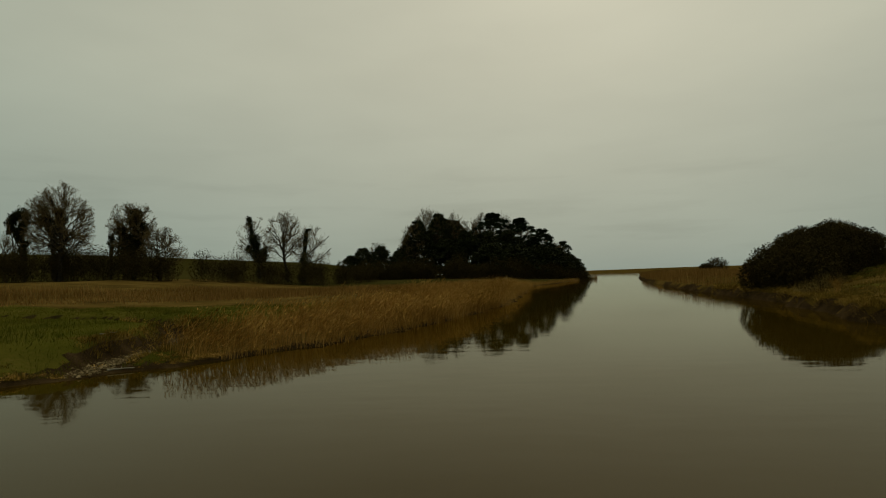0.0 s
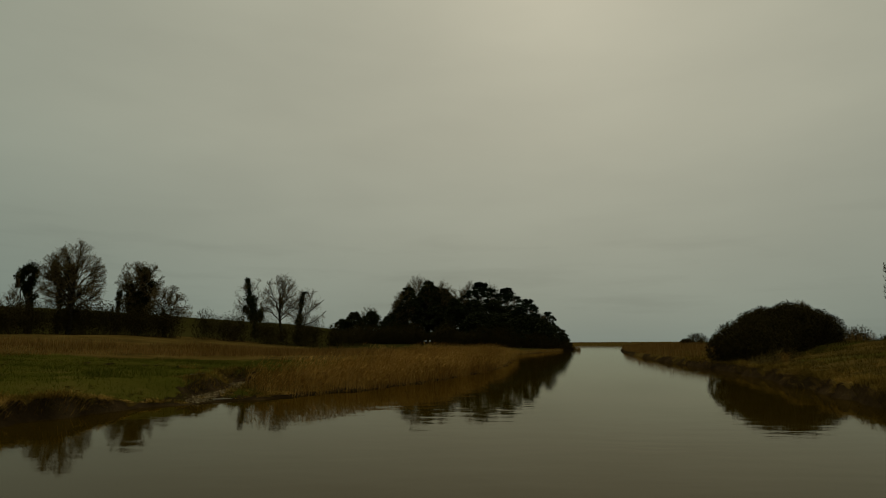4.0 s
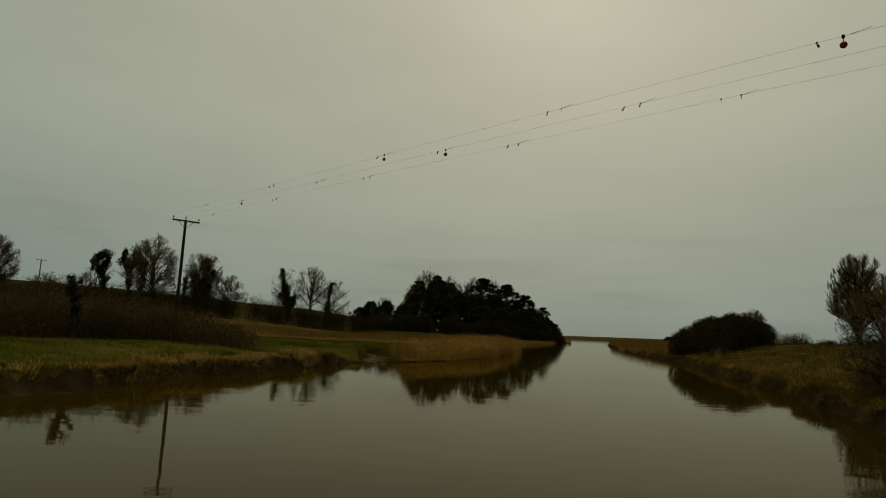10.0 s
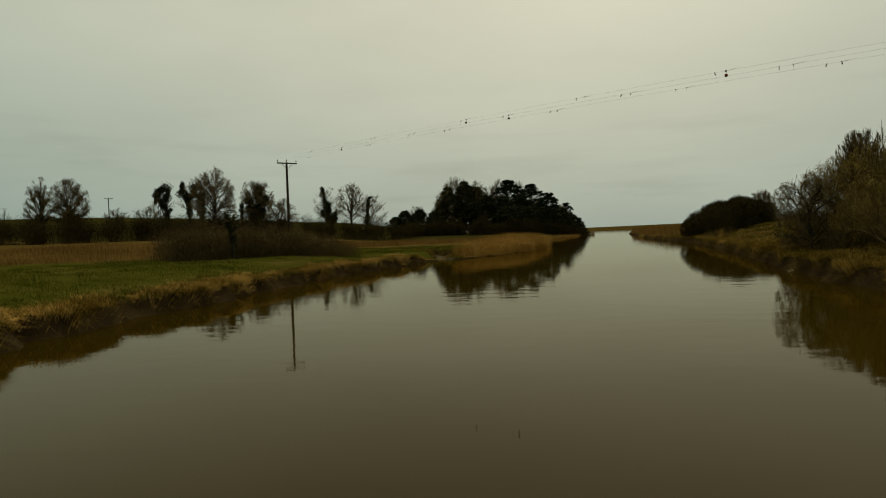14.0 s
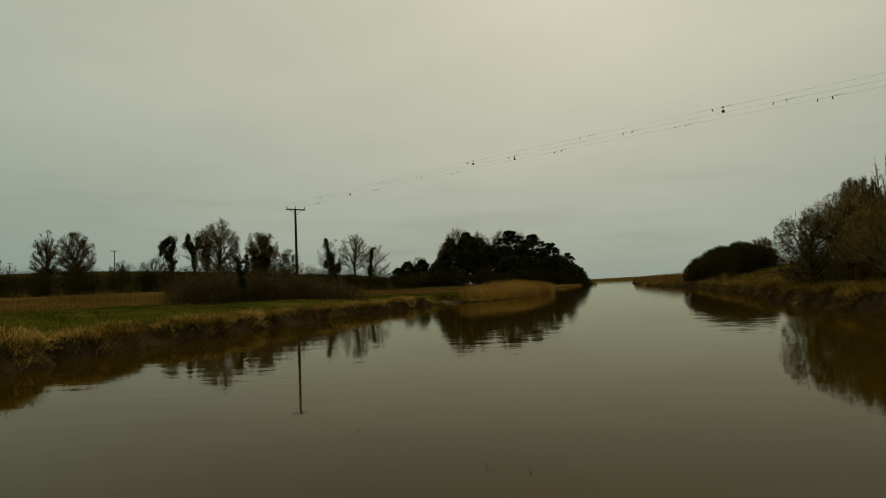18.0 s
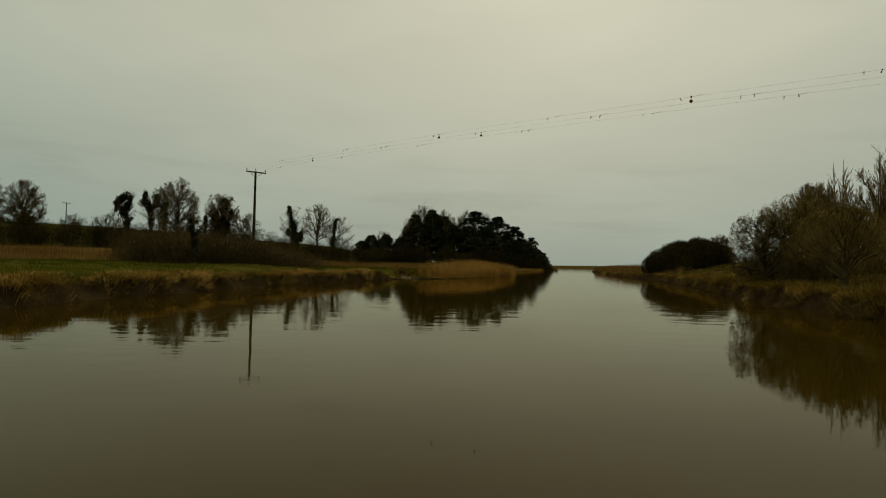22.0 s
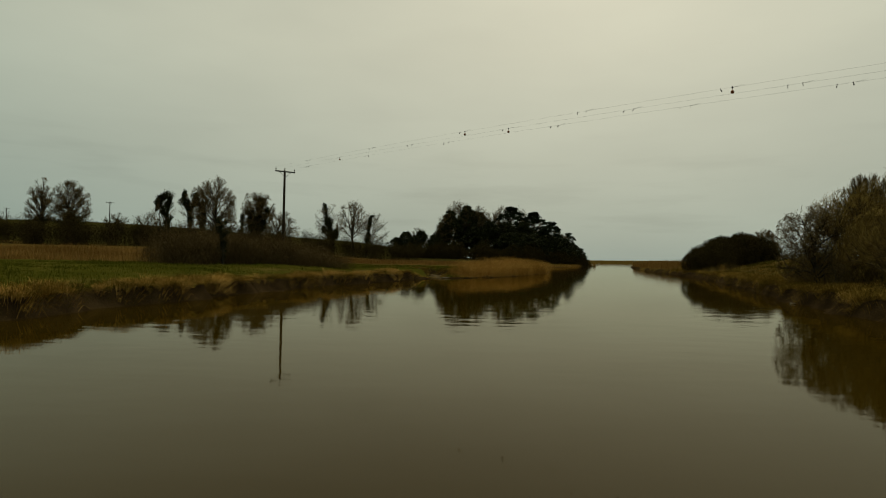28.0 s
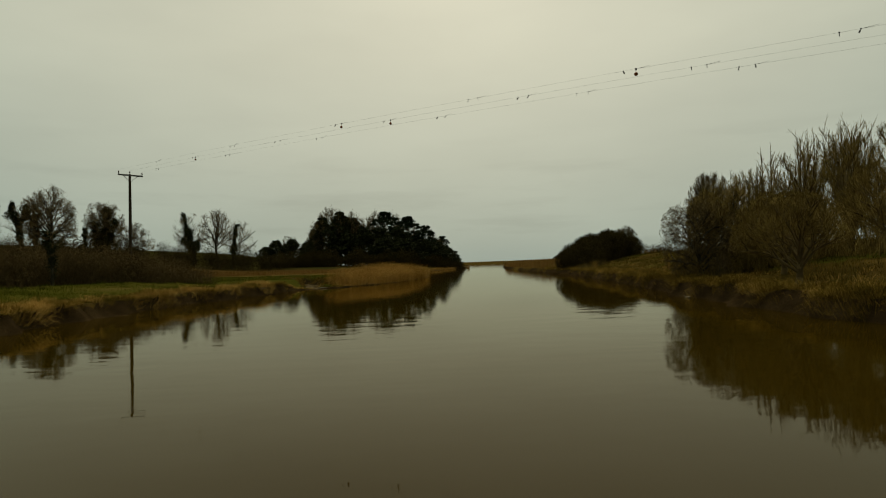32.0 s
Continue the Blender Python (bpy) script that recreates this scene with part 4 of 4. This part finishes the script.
for x, y, k, w, t in ((34, 236, 0.80, 0.8, 1.2), (25, 226, 0.93, 0.95, 2.9), (43.5, 249, 0.62, 0.55, 4.2), (-1, 222, 0.86, 0.8, 5.5)):
    again(pine_a, x, y, k, w, t)
for x, y, k, w, t in ((-9.5, 208, 0.93, 0.85, 0.7), (2.5, 220, 1.0, 0.8, 2.2), (13, 216, 0.8, 1.0, 3.3), (29, 230, 0.72, 0.9, 4.6), (20, 219, 0.85, 0.9, 5.7), (37, 236, 0.62, 0.85, 1.9)):
    again(ever_a, x, y, k * 0.92, w * 1.25, t)
for x, y, k, w, t in ((-12, 206, 0.72, 0.8, 0.3), (14, 208, 0.72, 1.0, 1.4), (22, 212, 0.75, 1.0, 2.6), (30, 219, 0.75, 1.0, 3.9), (37, 227, 0.7, 0.95, 5.0), (43, 234, 0.55, 0.75, 0.9), (46.5, 239, 0.42, 0.6, 2.1), (0, 208, 0.8, 0.95, 4.4), (-20, 196, 0.62, 0.62, 0.2), (-25.5, 197, 0.58, 0.6, 2.5), (-29, 196, 0.42, 0.5, 3.8), (-15, 200, 0.5, 0.6, 5.1)):
    again(ever_b, x, y, k, w * 1.2, t)
for x, y, k, w, t in ((-6, 215, 1.05, 0.95, 1.0), (12, 232, 1.10, 0.9, 2.0), (31, 243, 0.78, 0.8, 3.0), (41, 246, 0.62, 0.6, 5.2), (-8, 224, 1.02, 0.85, 4.0), (19, 230, 1.08, 0.85, 0.5), (-11, 205, 0.78, 0.8, 2.6), (2, 217, 1.0, 0.9, 1.7), (26, 229, 0.9, 0.8, 3.4), (-21, 198, 0.5, 0.6, 0.8), (36, 238, 0.7, 0.7, 1.3), (46, 243, 0.42, 0.5, 2.2)):
    again(wood_bare, x, y, k * 1.07, w * 1.05, t)


# ---------------------------------------------------------------- scrub, bushes, hedges
def scrub_mass(seed, name, label, places, twig_mat, leaf_mat, stems, leaf_n, leaf_size, kind="", group="", r=0.012, sparse=0.35):
    """A thicket as one mass: places are rows of x, y, radius, height. Twigs rise and arch, leaves fill."""
    g = np.random.default_rng(seed)
    segs, pts = [], []
    for x, y, rad, h in places:
        z = float(ground_z(x, y))
        for _ in range(stems):
            a, q = g.uniform(0, 2 * np.pi), rad * math.sqrt(g.random())
            bx, by = x + math.cos(a) * q * 0.8, y + math.sin(a) * q * 0.8
            cap = math.sqrt(max(0.05, 1 - (q / rad) ** 2))
            hh = h * cap * g.uniform(0.5, 0.7 if leaf_n > 1000 else 1.0)
            p = np.array([bx, by, z - 0.1])
            d = np.array([math.cos(a) * 0.35 * q / rad, math.sin(a) * 0.35 * q / rad, 1.0]) + g.normal(0, 0.18, 3)
            n = 4
            rr = r * 2.2
            for s in range(n):
                d = d / np.linalg.norm(d) + g.normal(0, 0.16, 3)
                p2 = p + d / np.linalg.norm(d) * hh / n
                segs.append((*p, *p2, rr, rr * 0.7))
                rr *= 0.7
                if s:
                    for _k in range(2):
                        e = p2 + (d + g.normal(0, 0.6, 3)) * min(hh * 0.16, 0.42)
                        segs.append((*p2, *e, r * 0.8, r * 0.5))
                p = p2
        m = leaf_n
        b = blob(g, m, (x, y, z + h * 0.42), (rad, rad, h * 0.56), sparse)
        b[:, 2] = np.maximum(b[:, 2], z + 0.05)
        pts.append(b)
    o = thing(name, (0, 0, 0), label, "bush" if not kind else "scrub", group, kind)
    if kind:
        part("crown", crown_mesh("crown", np.concatenate(pts), leaf_size, leaf_mat, g, segs, twig_mat), o)
    else:
        part("stems", tubes("stems", segs, twig_mat, 3), o, "dark woody stems")
        part("crown", leaves("crown", np.concatenate(pts), leaf_size, leaf_mat, g), o)
    return o


g = np.random.default_rng(77)
row = [(x + g.normal(0, 0.8), y + g.normal(0, 0.8), g.uniform(1.6, 2.6), np.interp(x, (-45, -32, -24, -18.5), (3.2, 3.4, 3.0, 1.5)) * g.uniform(0.75, 1.15)) for x, y in zip(np.linspace(-31, -18.5, 30), np.linspace(22.0, 26.5, 30))]
row += [(x + g.normal(0, 0.8), y + g.normal(0, 0.8), g.uniform(1.8, 2.8), np.interp(x, (-46, -30, -20), (4.0, 4.0, 2.4)) * g.uniform(0.8, 1.15)) for x, y in zip(np.linspace(-33, -20, 24), np.linspace(26, 32, 24))]
scrub_mass(41, "riverside_scrub", "dark leafless bramble and blackthorn scrub round a pole", row, M_bramble, M_bramble, 80, 900, 0.062, "stuff", sparse=0.4)
# field-edge hedge and brambles below the trees
row = []
for x in np.linspace(-175, -22, 84):
    y = np.interp(x, (-170, -90, -50, -22), (118, 112, 118, 178))
    row.append((x + g.normal(0, 1), y + g.normal(0, 2.0), g.uniform(2.6, 4.2), np.interp(x, (-175, -70, -40, -22), (9.4, 7.8, 7.4, 6.4)) * g.uniform(0.7, 1.12)))
scrub_mass(42, "hedgerow", "dark overgrown hedgerow along the foot of the hill", row, M_scrub, M_gorse, 20, 2300, 0.13, "stuff", r=0.018, sparse=0.2)
row = [(x + g.normal(0, 1), y, g.uniform(2.4, 3.8), g.uniform(4.5, 9.0) * np.interp(x, (-26, -8, 30, 49), (0.6, 1, 1, 0.5))) for x, y in zip(np.linspace(-26, 49, 40), np.interp(np.linspace(-26, 49, 40), (-26, 0, 20, 40, 49), (186, 197, 203, 222, 238)))]
scrub_mass(43, "wood_edge_scrub", "dense dark undergrowth along the edge of the wood", row, M_scrub, M_gorse, 24, 1500, 0.19, "stuff", r=0.02, sparse=0.3)
# the big bush on the right bank
row = []
for _ in range(58):
    u, v = g.random(), g.uniform(-1, 1)
    edge = math.sqrt(max(0.0, 1 - v * v))
    top = np.interp(u, (0, 0.05, 0.16, 0.4, 0.6, 0.8, 1.0), (2.7, 4.2, 5.1, 5.7, 5.8, 4.6, 2.4)) * (0.72 + 0.28 * edge) * g.uniform(0.95, 1.03)
    row.append((32.6 + 18 * u + v * 2.0, 67.0 + 18 * u - v * 2.0, g.uniform(1.8, 2.4), top))
scrub_mass(44, "bush", "large dark dome-shaped blackthorn bush on the bank", row, M_scrub, M_gorse, 6, 2300, 0.115, r=0.012, sparse=0.75)
row = [(31.8, 62.0, 1.2, 1.2), (31.0, 59.5, 1.1, 1.1), (34.0, 63.0, 1.3, 1.3), (36.0, 65.0, 1.3, 1.4)]
scrub_mass(45, "bush", "low brown bramble bush by the water", row, M_osier, M_gorse, 120, 240, 0.07, r=0.010)
row = [(x, y, g.uniform(2.0, 3.6), g.uniform(2.2, 4.2)) for x, y in zip(np.linspace(62, 130, 26), np.linspace(103, 130, 26) + g.normal(0, 3, 26))]
scrub_mass(46, "far_hedge", "dark distant hedge behind the flood bank", row, M_scrub, M_gorse, 24, 1100, 0.14, "stuff", r=0.016, sparse=0.25)


row = [(x + g.normal(0, 0.7), y + g.normal(0, 0.7), g.uniform(1.8, 2.6), h) for x, y, h in zip(np.linspace(15.5, 35.5, 26), np.linspace(7.0, -3.6, 26), np.interp(np.linspace(0, 1, 26), (0, 0.25, 1), (2.8, 4.6, 5.0)))]
scrub_mass(47, "willow_scrub", "dense ochre-brown willow scrub on the flood bank", row, M_osier, M_osier, 110, 160, 0.05, "stuff", r=0.010)
bare_tree(64, on_ground(-26.0, 20.9), 4.2, 0.12, "ivy-clad leaning stump in the riverside scrub", ivy=(1.0, 0.22, 900, 0.09), radius=0.9, base=0.5, n=(6, 4, 4, 3))
scrub_mass(48, "far_bush", "dark rounded bush far down the estuary bank", [(150, 366, 6.5, 8.5), (143, 364, 4.0, 5.0)], M_scrub, M_gorse, 60, 1500, 0.4, r=0.04)


# thorn and willows on the right bank
MIN_R = 0.007
bare_tree(51, on_ground(15.27, 5.85), 5.3, 0.17, "crooked leafless thorn tree with twisted branches on the bank", "", radius=2.3, base=0.0, twig=M_twig, n=(20, 9, 8, 4), up=0.05, fork=0.1, flat_low=-0.75, loose=0.7, lean=(-0.1, 0))
bare_tree(52, on_ground(17.59, 6.65), 5.9, 0.18, "dense leafless thorn tree on the bank", "", twig=M_osier, radius=2.9, base=0.0, n=(22, 10, 8, 4), up=0.3, fork=0.08, flat_low=-0.75, loose=0.6)
MIN_R = 0.007
POP = "bankside poplars and willows"
for seed, x, y, tall in ((53, 21.1, 9.9, 7.6), (54, 23.9, 8.3, 9.3), (55, 26.3, 6.7, 10.0), (56, 29.1, 5.1, 9.9), (57, 26.7, 10.7, 9.5), (58, 31.1, 7.5, 10.3), (59, 33.1, 2.7, 9.8), (63, 34.7, 5.9, 10.9), (65, 28.3, 8.7, 9.0), (66, 24.7, 5.1, 9.4), (67, 36.3, 0.3, 10.3), (68, 38.7, 3.5, 11.3), (69, 19.5, 5.5, 7.8)):
    h = tall * 0.88
    shape = dict(radius=h * 0.24, base=0.02, n=(16, 8, 7, 3), up=0.7, fork=0.06, flat_low=-0.7, loose=0.36) if seed % 2 == 0 else dict(tilt=0.26, n=(26, 26, 5), low=0.05)
    bare_tree(seed, on_ground(x, y), h, 0.2, "upright many-branched leafless willow with ochre twigs", POP, twig=M_osier, bark=M_twig, **shape)
willow_kw = dict(radius=2.5, base=0.05, n=(18, 8, 7, 3), up=0.7, fork=0.03, flat_low=-0.25, loose=0.5)
bare_tree(60, on_ground(12.6, -4.7), 3.9, 0.17, "low many-stemmed ochre osier bush on the bank", POP, twig=M_osier, bark=M_twig, **willow_kw)
bare_tree(61, on_ground(15.6, -0.3), 4.2, 0.17, "low many-stemmed ochre osier bush on the bank", POP, twig=M_osier, bark=M_twig, **willow_kw)
bare_tree(62, on_ground(16.4, -6.0), 4.5, 0.17, "low many-stemmed ochre osier bush on the bank", POP, twig=M_osier, bark=M_twig, **willow_kw)


# ---------------------------------------------------------------- reeds, tussocks and grass
def scatter(rng, n, xr, yr, keep):
    x, y = rng.uniform(*xr, n), rng.uniform(*yr, n)
    ok = keep(x, y)
    x, y = x[ok], y[ok]
    return np.stack([x, y, ground_z(x, y) - 0.03], 1)


def reed_bed():
    g = np.random.default_rng(91)

    def keep(x, y):
        dl = left_in(x, y)
        w = np.interp(y, (31, 36, 45, 60, 100, 140, 170, 230), (1.5, 4.5, 6.5, 8.0, 9.0, 6.0, 2.0, 1.5))
        cd, _ = creek_distance(x, y)
        return (dl > -0.75 + 0.5 * g.random(len(x))) & (dl < w * (0.5 + 0.5 * g.random(len(x)))) & (y > 33.5) & (cd > 1.2)

    p = np.concatenate([scatter(g, 170000, (-14, 46), (33, 232), keep), scatter(g, 60000, (-12, 10), (33, 66), keep)])
    n = len(p)
    tall = np.interp(p[:, 1], (33, 38, 50, 120, 150), (0.9, 1.15, 1.45, 1.8, 0.9)) * g.uniform(0.4, 1.12, n) * (0.85 + 0.25 * wave(p[:, 0], p[:, 1], 0.7, 0.4))
    lean = g.normal(0, 0.24, (n, 2)) + np.array([0.14, -0.05])
    ob = new("reed_bed", blades("reed_bed", p, tall, lean * tall[:, None], np.interp(p[:, 1], (33, 142), (0.012, 0.035)) * g.uniform(0.7, 1.4, n), M_reed, g, 0.4, 0.2))
    tagged(ob, "tall pale golden dead reeds along the water's edge", "reeds", kind="stuff")

    # the brown reed strip at the back of the meadow
    def keep2(x, y):
        back = np.interp(x, (-130, -60, -44, -39, -34, -10, 15), (27, 31, 34, 40, 66, 84, 128))
        return (left_in(x, y) > 3) & (y > back - 3 * g.random(len(x))) & (y < back + 50)

    p = scatter(g, 190000, (-130, 15), (26, 180), keep2)
    n = len(p)
    tall = g.uniform(0.4, 0.95, n) * (1.0 + 0.45 * wave(p[:, 0], p[:, 1], 0.22, 0.4) + 0.25 * wave(p[:, 0], p[:, 1], 0.9, 1.7))
    ob = new("marsh_reeds", blades("marsh_reeds", p, tall, g.normal(0, 0.15, (n, 2)), g.uniform(0.03, 0.07, n), M_reed_far, g, 0.4, 0.0, None, True))
    tagged(ob, "russet dead reeds across the marsh below the hedge", "reeds", kind="stuff")

    # right bank beyond the bush and the far spit
    def keep3(x, y):
        dr, dl = right_in(x, y), left_in(x, y)
        return ((dr > 0.3) & (dr < 26)) & (y > 84) | ((dl > 0.3) & (dl < 9) & (y > 246) & (y < 285))

    p = scatter(g, 120000, (30, 180), (84, 420), keep3)
    n = len(p)
    tall = g.uniform(1.0, 1.9, n)
    ob = new("estuary_reeds", blades("estuary_reeds", p, tall, g.normal(0, 0.12, (n, 2)), np.interp(p[:, 1], (84, 420), (0.05, 0.16)) * g.uniform(0.7, 1.3, n), M_reed_far, g, 0.4, 0.0, None, True))
    tagged(ob, "golden brown reeds lining the river towards the estuary", "reeds", kind="stuff")


reed_bed()


def tussocks():
    """Dry grass tussocks that crowd and hang over both bank edges."""
    g = np.random.default_rng(92)
    kinds = (
        ("dry_tussocks", "straw-coloured dry grass tussocks hanging over the bank", 0, 2300, M_blade_dry, 0.8, (0.14, 0.42)),
        ("green_tussocks", "rough green and tawny tussocks along the meadow edge", 0, 1700, M_blade_turf, 1.3, (0.1, 0.3)),
        ("bank_tussocks", "tawny grass tussocks overhanging the flood bank edge", 1, 2500, M_blade_mix, 1.4, (0.18, 0.46)),
        ("straw_tussocks", "pale dry grass tussocks scattered on the flood bank", 1, 900, M_blade_dry, 3.2, (0.14, 0.36)),
    )
    for name, label, side, n, mat, reach, tall in kinds:
        y = g.uniform(-26, 37, n) if side == 0 else np.concatenate([g.uniform(-24, 30, n * 2 // 3), g.uniform(30, 84, n - n * 2 // 3)])
        inn = np.abs(g.normal(0, reach, n)) + 0.3
        if mat is M_blade_dry:
            # straw stands in patches
            y = y[wave(y * 0.9, inn * 2.0, 1.0, side + 0.5) + g.uniform(-0.5, 0.5, n) > 0.0]
            n = len(y)
            inn = inn[:n]
        base = np.interp(y, LEFT_Y, LEFT_X) if side == 0 else np.interp(y, RIGHT_Y, RIGHT_X)
        x = base - inn if side == 0 else base + inn
        # follow the uneven edge itself
        for _ in range(3):
            x = x + left_in(x, y) - inn if side == 0 else x - right_in(x, y) + inn
        out = -1.0 if side == 1 else 1.0
        big = g.uniform(0.5, 1.35, n) * (1 + 0.75 * wave(x, y, 1.9, 3.0)) * (1 + 0.35 * np.exp(-inn / 0.6))
        if side == 0:
            big *= np.interp(y, (25, 29), (1.0, 0.42))
        m = 44
        a = g.uniform(0, 2 * np.pi, (m, n))
        rr = g.uniform(0.01, 0.24, (m, n)) * big
        px, py = (x + np.cos(a) * rr).ravel(), (y + np.sin(a) * rr).ravel()
        h = (g.uniform(*tall, (m, n)) * big).ravel()
        edge = np.tile(np.exp(-(inn - 0.3) / 0.5), m)
        aa = a.ravel()
        comb = np.tile(g.normal(0, 0.25, n), m)
        lean = np.stack([np.cos(aa) * 0.8 * h + out * edge * 0.22, np.sin(aa) * 0.8 * h + comb * h - 0.05], 1)
        root = np.stack([px, py, ground_z(px, py) - 0.04], 1)
        drop = edge * h * g.uniform(0.0, 0.8, m * n)
        ob = new(name, blades(name, root, h, lean, g.uniform(0.007, 0.016, m * n), mat, g, 1.6, 0.0, drop))
        tagged(ob, label, "grass", kind="stuff")


tussocks()


def meadow():
    g = np.random.default_rng(93)

    def keep(x, y):
        cd, _ = creek_distance(x, y)
        return (left_in(x, y) > 0.35) & (cd > 0.7)

    p = scatter(g, 190000, (-40, -5), (-26, 62), keep)
    n = len(p)
    tuft = wave(p[:, 0], p[:, 1], 2.6, 0.9) + 0.6 * wave(p[:, 0], p[:, 1], 0.7, 2.0) > 0.45
    h = g.uniform(0.06, 0.2, n) * (1 + 0.4 * wave(p[:, 0], p[:, 1], 0.8, 1.1)) * np.where(tuft, 2.0, 1.0)
    ob = new("meadow_grass", blades("meadow_grass", p, h, g.normal(0, 0.07, (n, 2)), g.uniform(0.012, 0.03, n), M_blade_green, g, 0.8, 0.0, None, True))
    tagged(ob, "short green winter grass on the flat meadow", "grass", kind="stuff")

    p = scatter(g, 150000, (8, 52), (-24, 92), lambda x, y: right_in(x, y) > 2.5)
    n = len(p)
    h = g.uniform(0.12, 0.42, n) * (1 + 0.55 * wave(p[:, 0], p[:, 1], 0.8, 1.1) + 0.3 * wave(p[:, 0], p[:, 1], 2.3, 0.4))
    ob = new("bank_grass", blades("bank_grass", p, h, g.normal(0, 0.12, (n, 2)), g.uniform(0.015, 0.035, n), M_blade_turf, g, 0.9, 0.0, None, True))
    tagged(ob, "rough green and tawny grass on the flood bank slope", "grass", kind="stuff")


meadow()


def creek_edge():
    """Tussocks that overhang the creek, and the stones of its outflow."""
    g = np.random.default_rng(98)
    roots, h, lean = [], [], []
    for a, b in zip(CREEK[1:4], CREEK[2:5]):
        d = (b - a) / np.hypot(*(b - a))
        nrm = np.array([-d[1], d[0]])
        for _ in range(70):
            side = 1 if g.random() < 0.5 else -1
            c = a + (b - a) * g.random() + nrm * side * g.uniform(0.75, 1.5)
            k = g.uniform(0.5, 1.2)
            for _b in range(30):
                p = c + g.normal(0, 0.12, 2) * k
                hh = g.uniform(0.12, 0.4) * k
                roots.append((*p, float(ground_z(*p)) - 0.03))
                h.append(hh)
                lean.append(-nrm * side * hh * g.uniform(0, 1.0) + g.normal(0, 0.3, 2) * hh)
    ob = new("creek_tussocks", blades("creek_tussocks", np.array(roots), np.array(h), np.array(lean), g.uniform(0.01, 0.02, len(h)), M_blade_mix, g, 1.2))
    tagged(ob, "rough grass overhanging the muddy creek", "grass", kind="stuff")

    line = np.array([(-7.9, 30.4), (-8.5, 33.0), (-8.3, 36.8), (-9.6, 41.0)])
    t = np.sort(g.random(900)) * 3
    i = np.minimum(t.astype(int), 2)
    p = line[i] + (line[i + 1] - line[i]) * (t - i)[:, None] + g.normal(0, 0.28, (900, 2))
    z = ground_z(p[:, 0], p[:, 1])
    unit = np.array([(1, 0, 0), (0, 1, 0), (-1, 0, 0), (0, -1, 0), (0, 0, 0.6), (0, 0, -0.6)], float)
    tri = np.array([(0, 1, 4), (1, 2, 4), (2, 3, 4), (3, 0, 4), (1, 0, 5), (2, 1, 5), (3, 2, 5), (0, 3, 5)])
    s = g.uniform(0.025, 0.085, 900)
    v = unit[None] * s[:, None, None] * g.uniform(0.6, 1.4, (900, 6, 1)) + np.stack([p[:, 0], p[:, 1], z + s * 0.25], 1)[:, None]
    f = tri[None] + (np.arange(900) * 6)[:, None, None]
    ob = new("creek_stones", mesh_np("creek_stones", v.reshape(-1, 3), f.reshape(-1, 3), [M_stone]))
    tagged(ob, "pale stones and debris strewn along the creek outflow", "stones", kind="stuff")


creek_edge()


# ---------------------------------------------------------------- small things
def driftwood():
    g = np.random.default_rng(96)
    for x, y, ln, turn in ((-13.9, 20.4, 0.9, 0.3), (-11.6, 20.2, 0.7, 0.1), (-7.2, 31.4, 0.8, 0.6), (-8.2, 34.6, 0.6, 1.1), (-9.9, 35.4, 0.7, 0.4), (11.2, 1.2, 0.8, 0.9)):
        o = thing("driftwood_stick", (x, y, max(float(ground_z(x, y)), 0.0) + 0.03), "pale bleached driftwood stick lying at the waterline", "driftwood", "driftwood sticks", turn=turn)
        p, d, segs = np.array([-ln / 2, 0, 0.0]), np.array([1.0, 0, 0.03]), []
        for k in range(5):
            d = d + g.normal(0, 0.12, 3) * np.array([1, 1, 0.25])
            q = p + d / np.linalg.norm(d) * ln / 5
            segs.append((*p, *q, 0.035 - 0.005 * k, 0.03 - 0.005 * k))
            p = q
        part("stem", tubes("stem", segs, M_driftwood, 6), o)
        part("knot", tubes("knot", [(0, 0, 0, 0.04, 0.12, 0.07, 0.016, 0.008)], M_driftwood, 5), o)


driftwood()


def seed_heads():
    """Pale dead umbels and plumes standing out of the bank grass."""
    g = np.random.default_rng(97)
    places = [(31.6, 57.5), (30.8, 56.0), (32.4, 58.6), (22.5, 22.0)]
    for x, y in places:
        o = thing("dead_plant", on_ground(x, y, 0.05), "pale dead plant with feathery seed heads on the bank", "plant", "dead seed heads")
        segs, tip = [], []
        for _ in range(9):
            d = np.array([g.normal(0, 0.25), g.normal(0, 0.25), 1.0])
            h = g.uniform(0.6, 1.15)
            e = d * h
            segs.append((0, 0, 0, *e, 0.008, 0.004))
            tip.append(e + g.normal(0, 0.06, (26, 3)) * np.array([1, 1, 1.5]))
        part("stalk", tubes("stalk", segs, M_reed, 4), o)
        tagged(part("plume", leaves("plume", np.concatenate(tip), 0.025, M_reed, g), o, "pale feathery seed plume"), kind="stuff")


seed_heads()
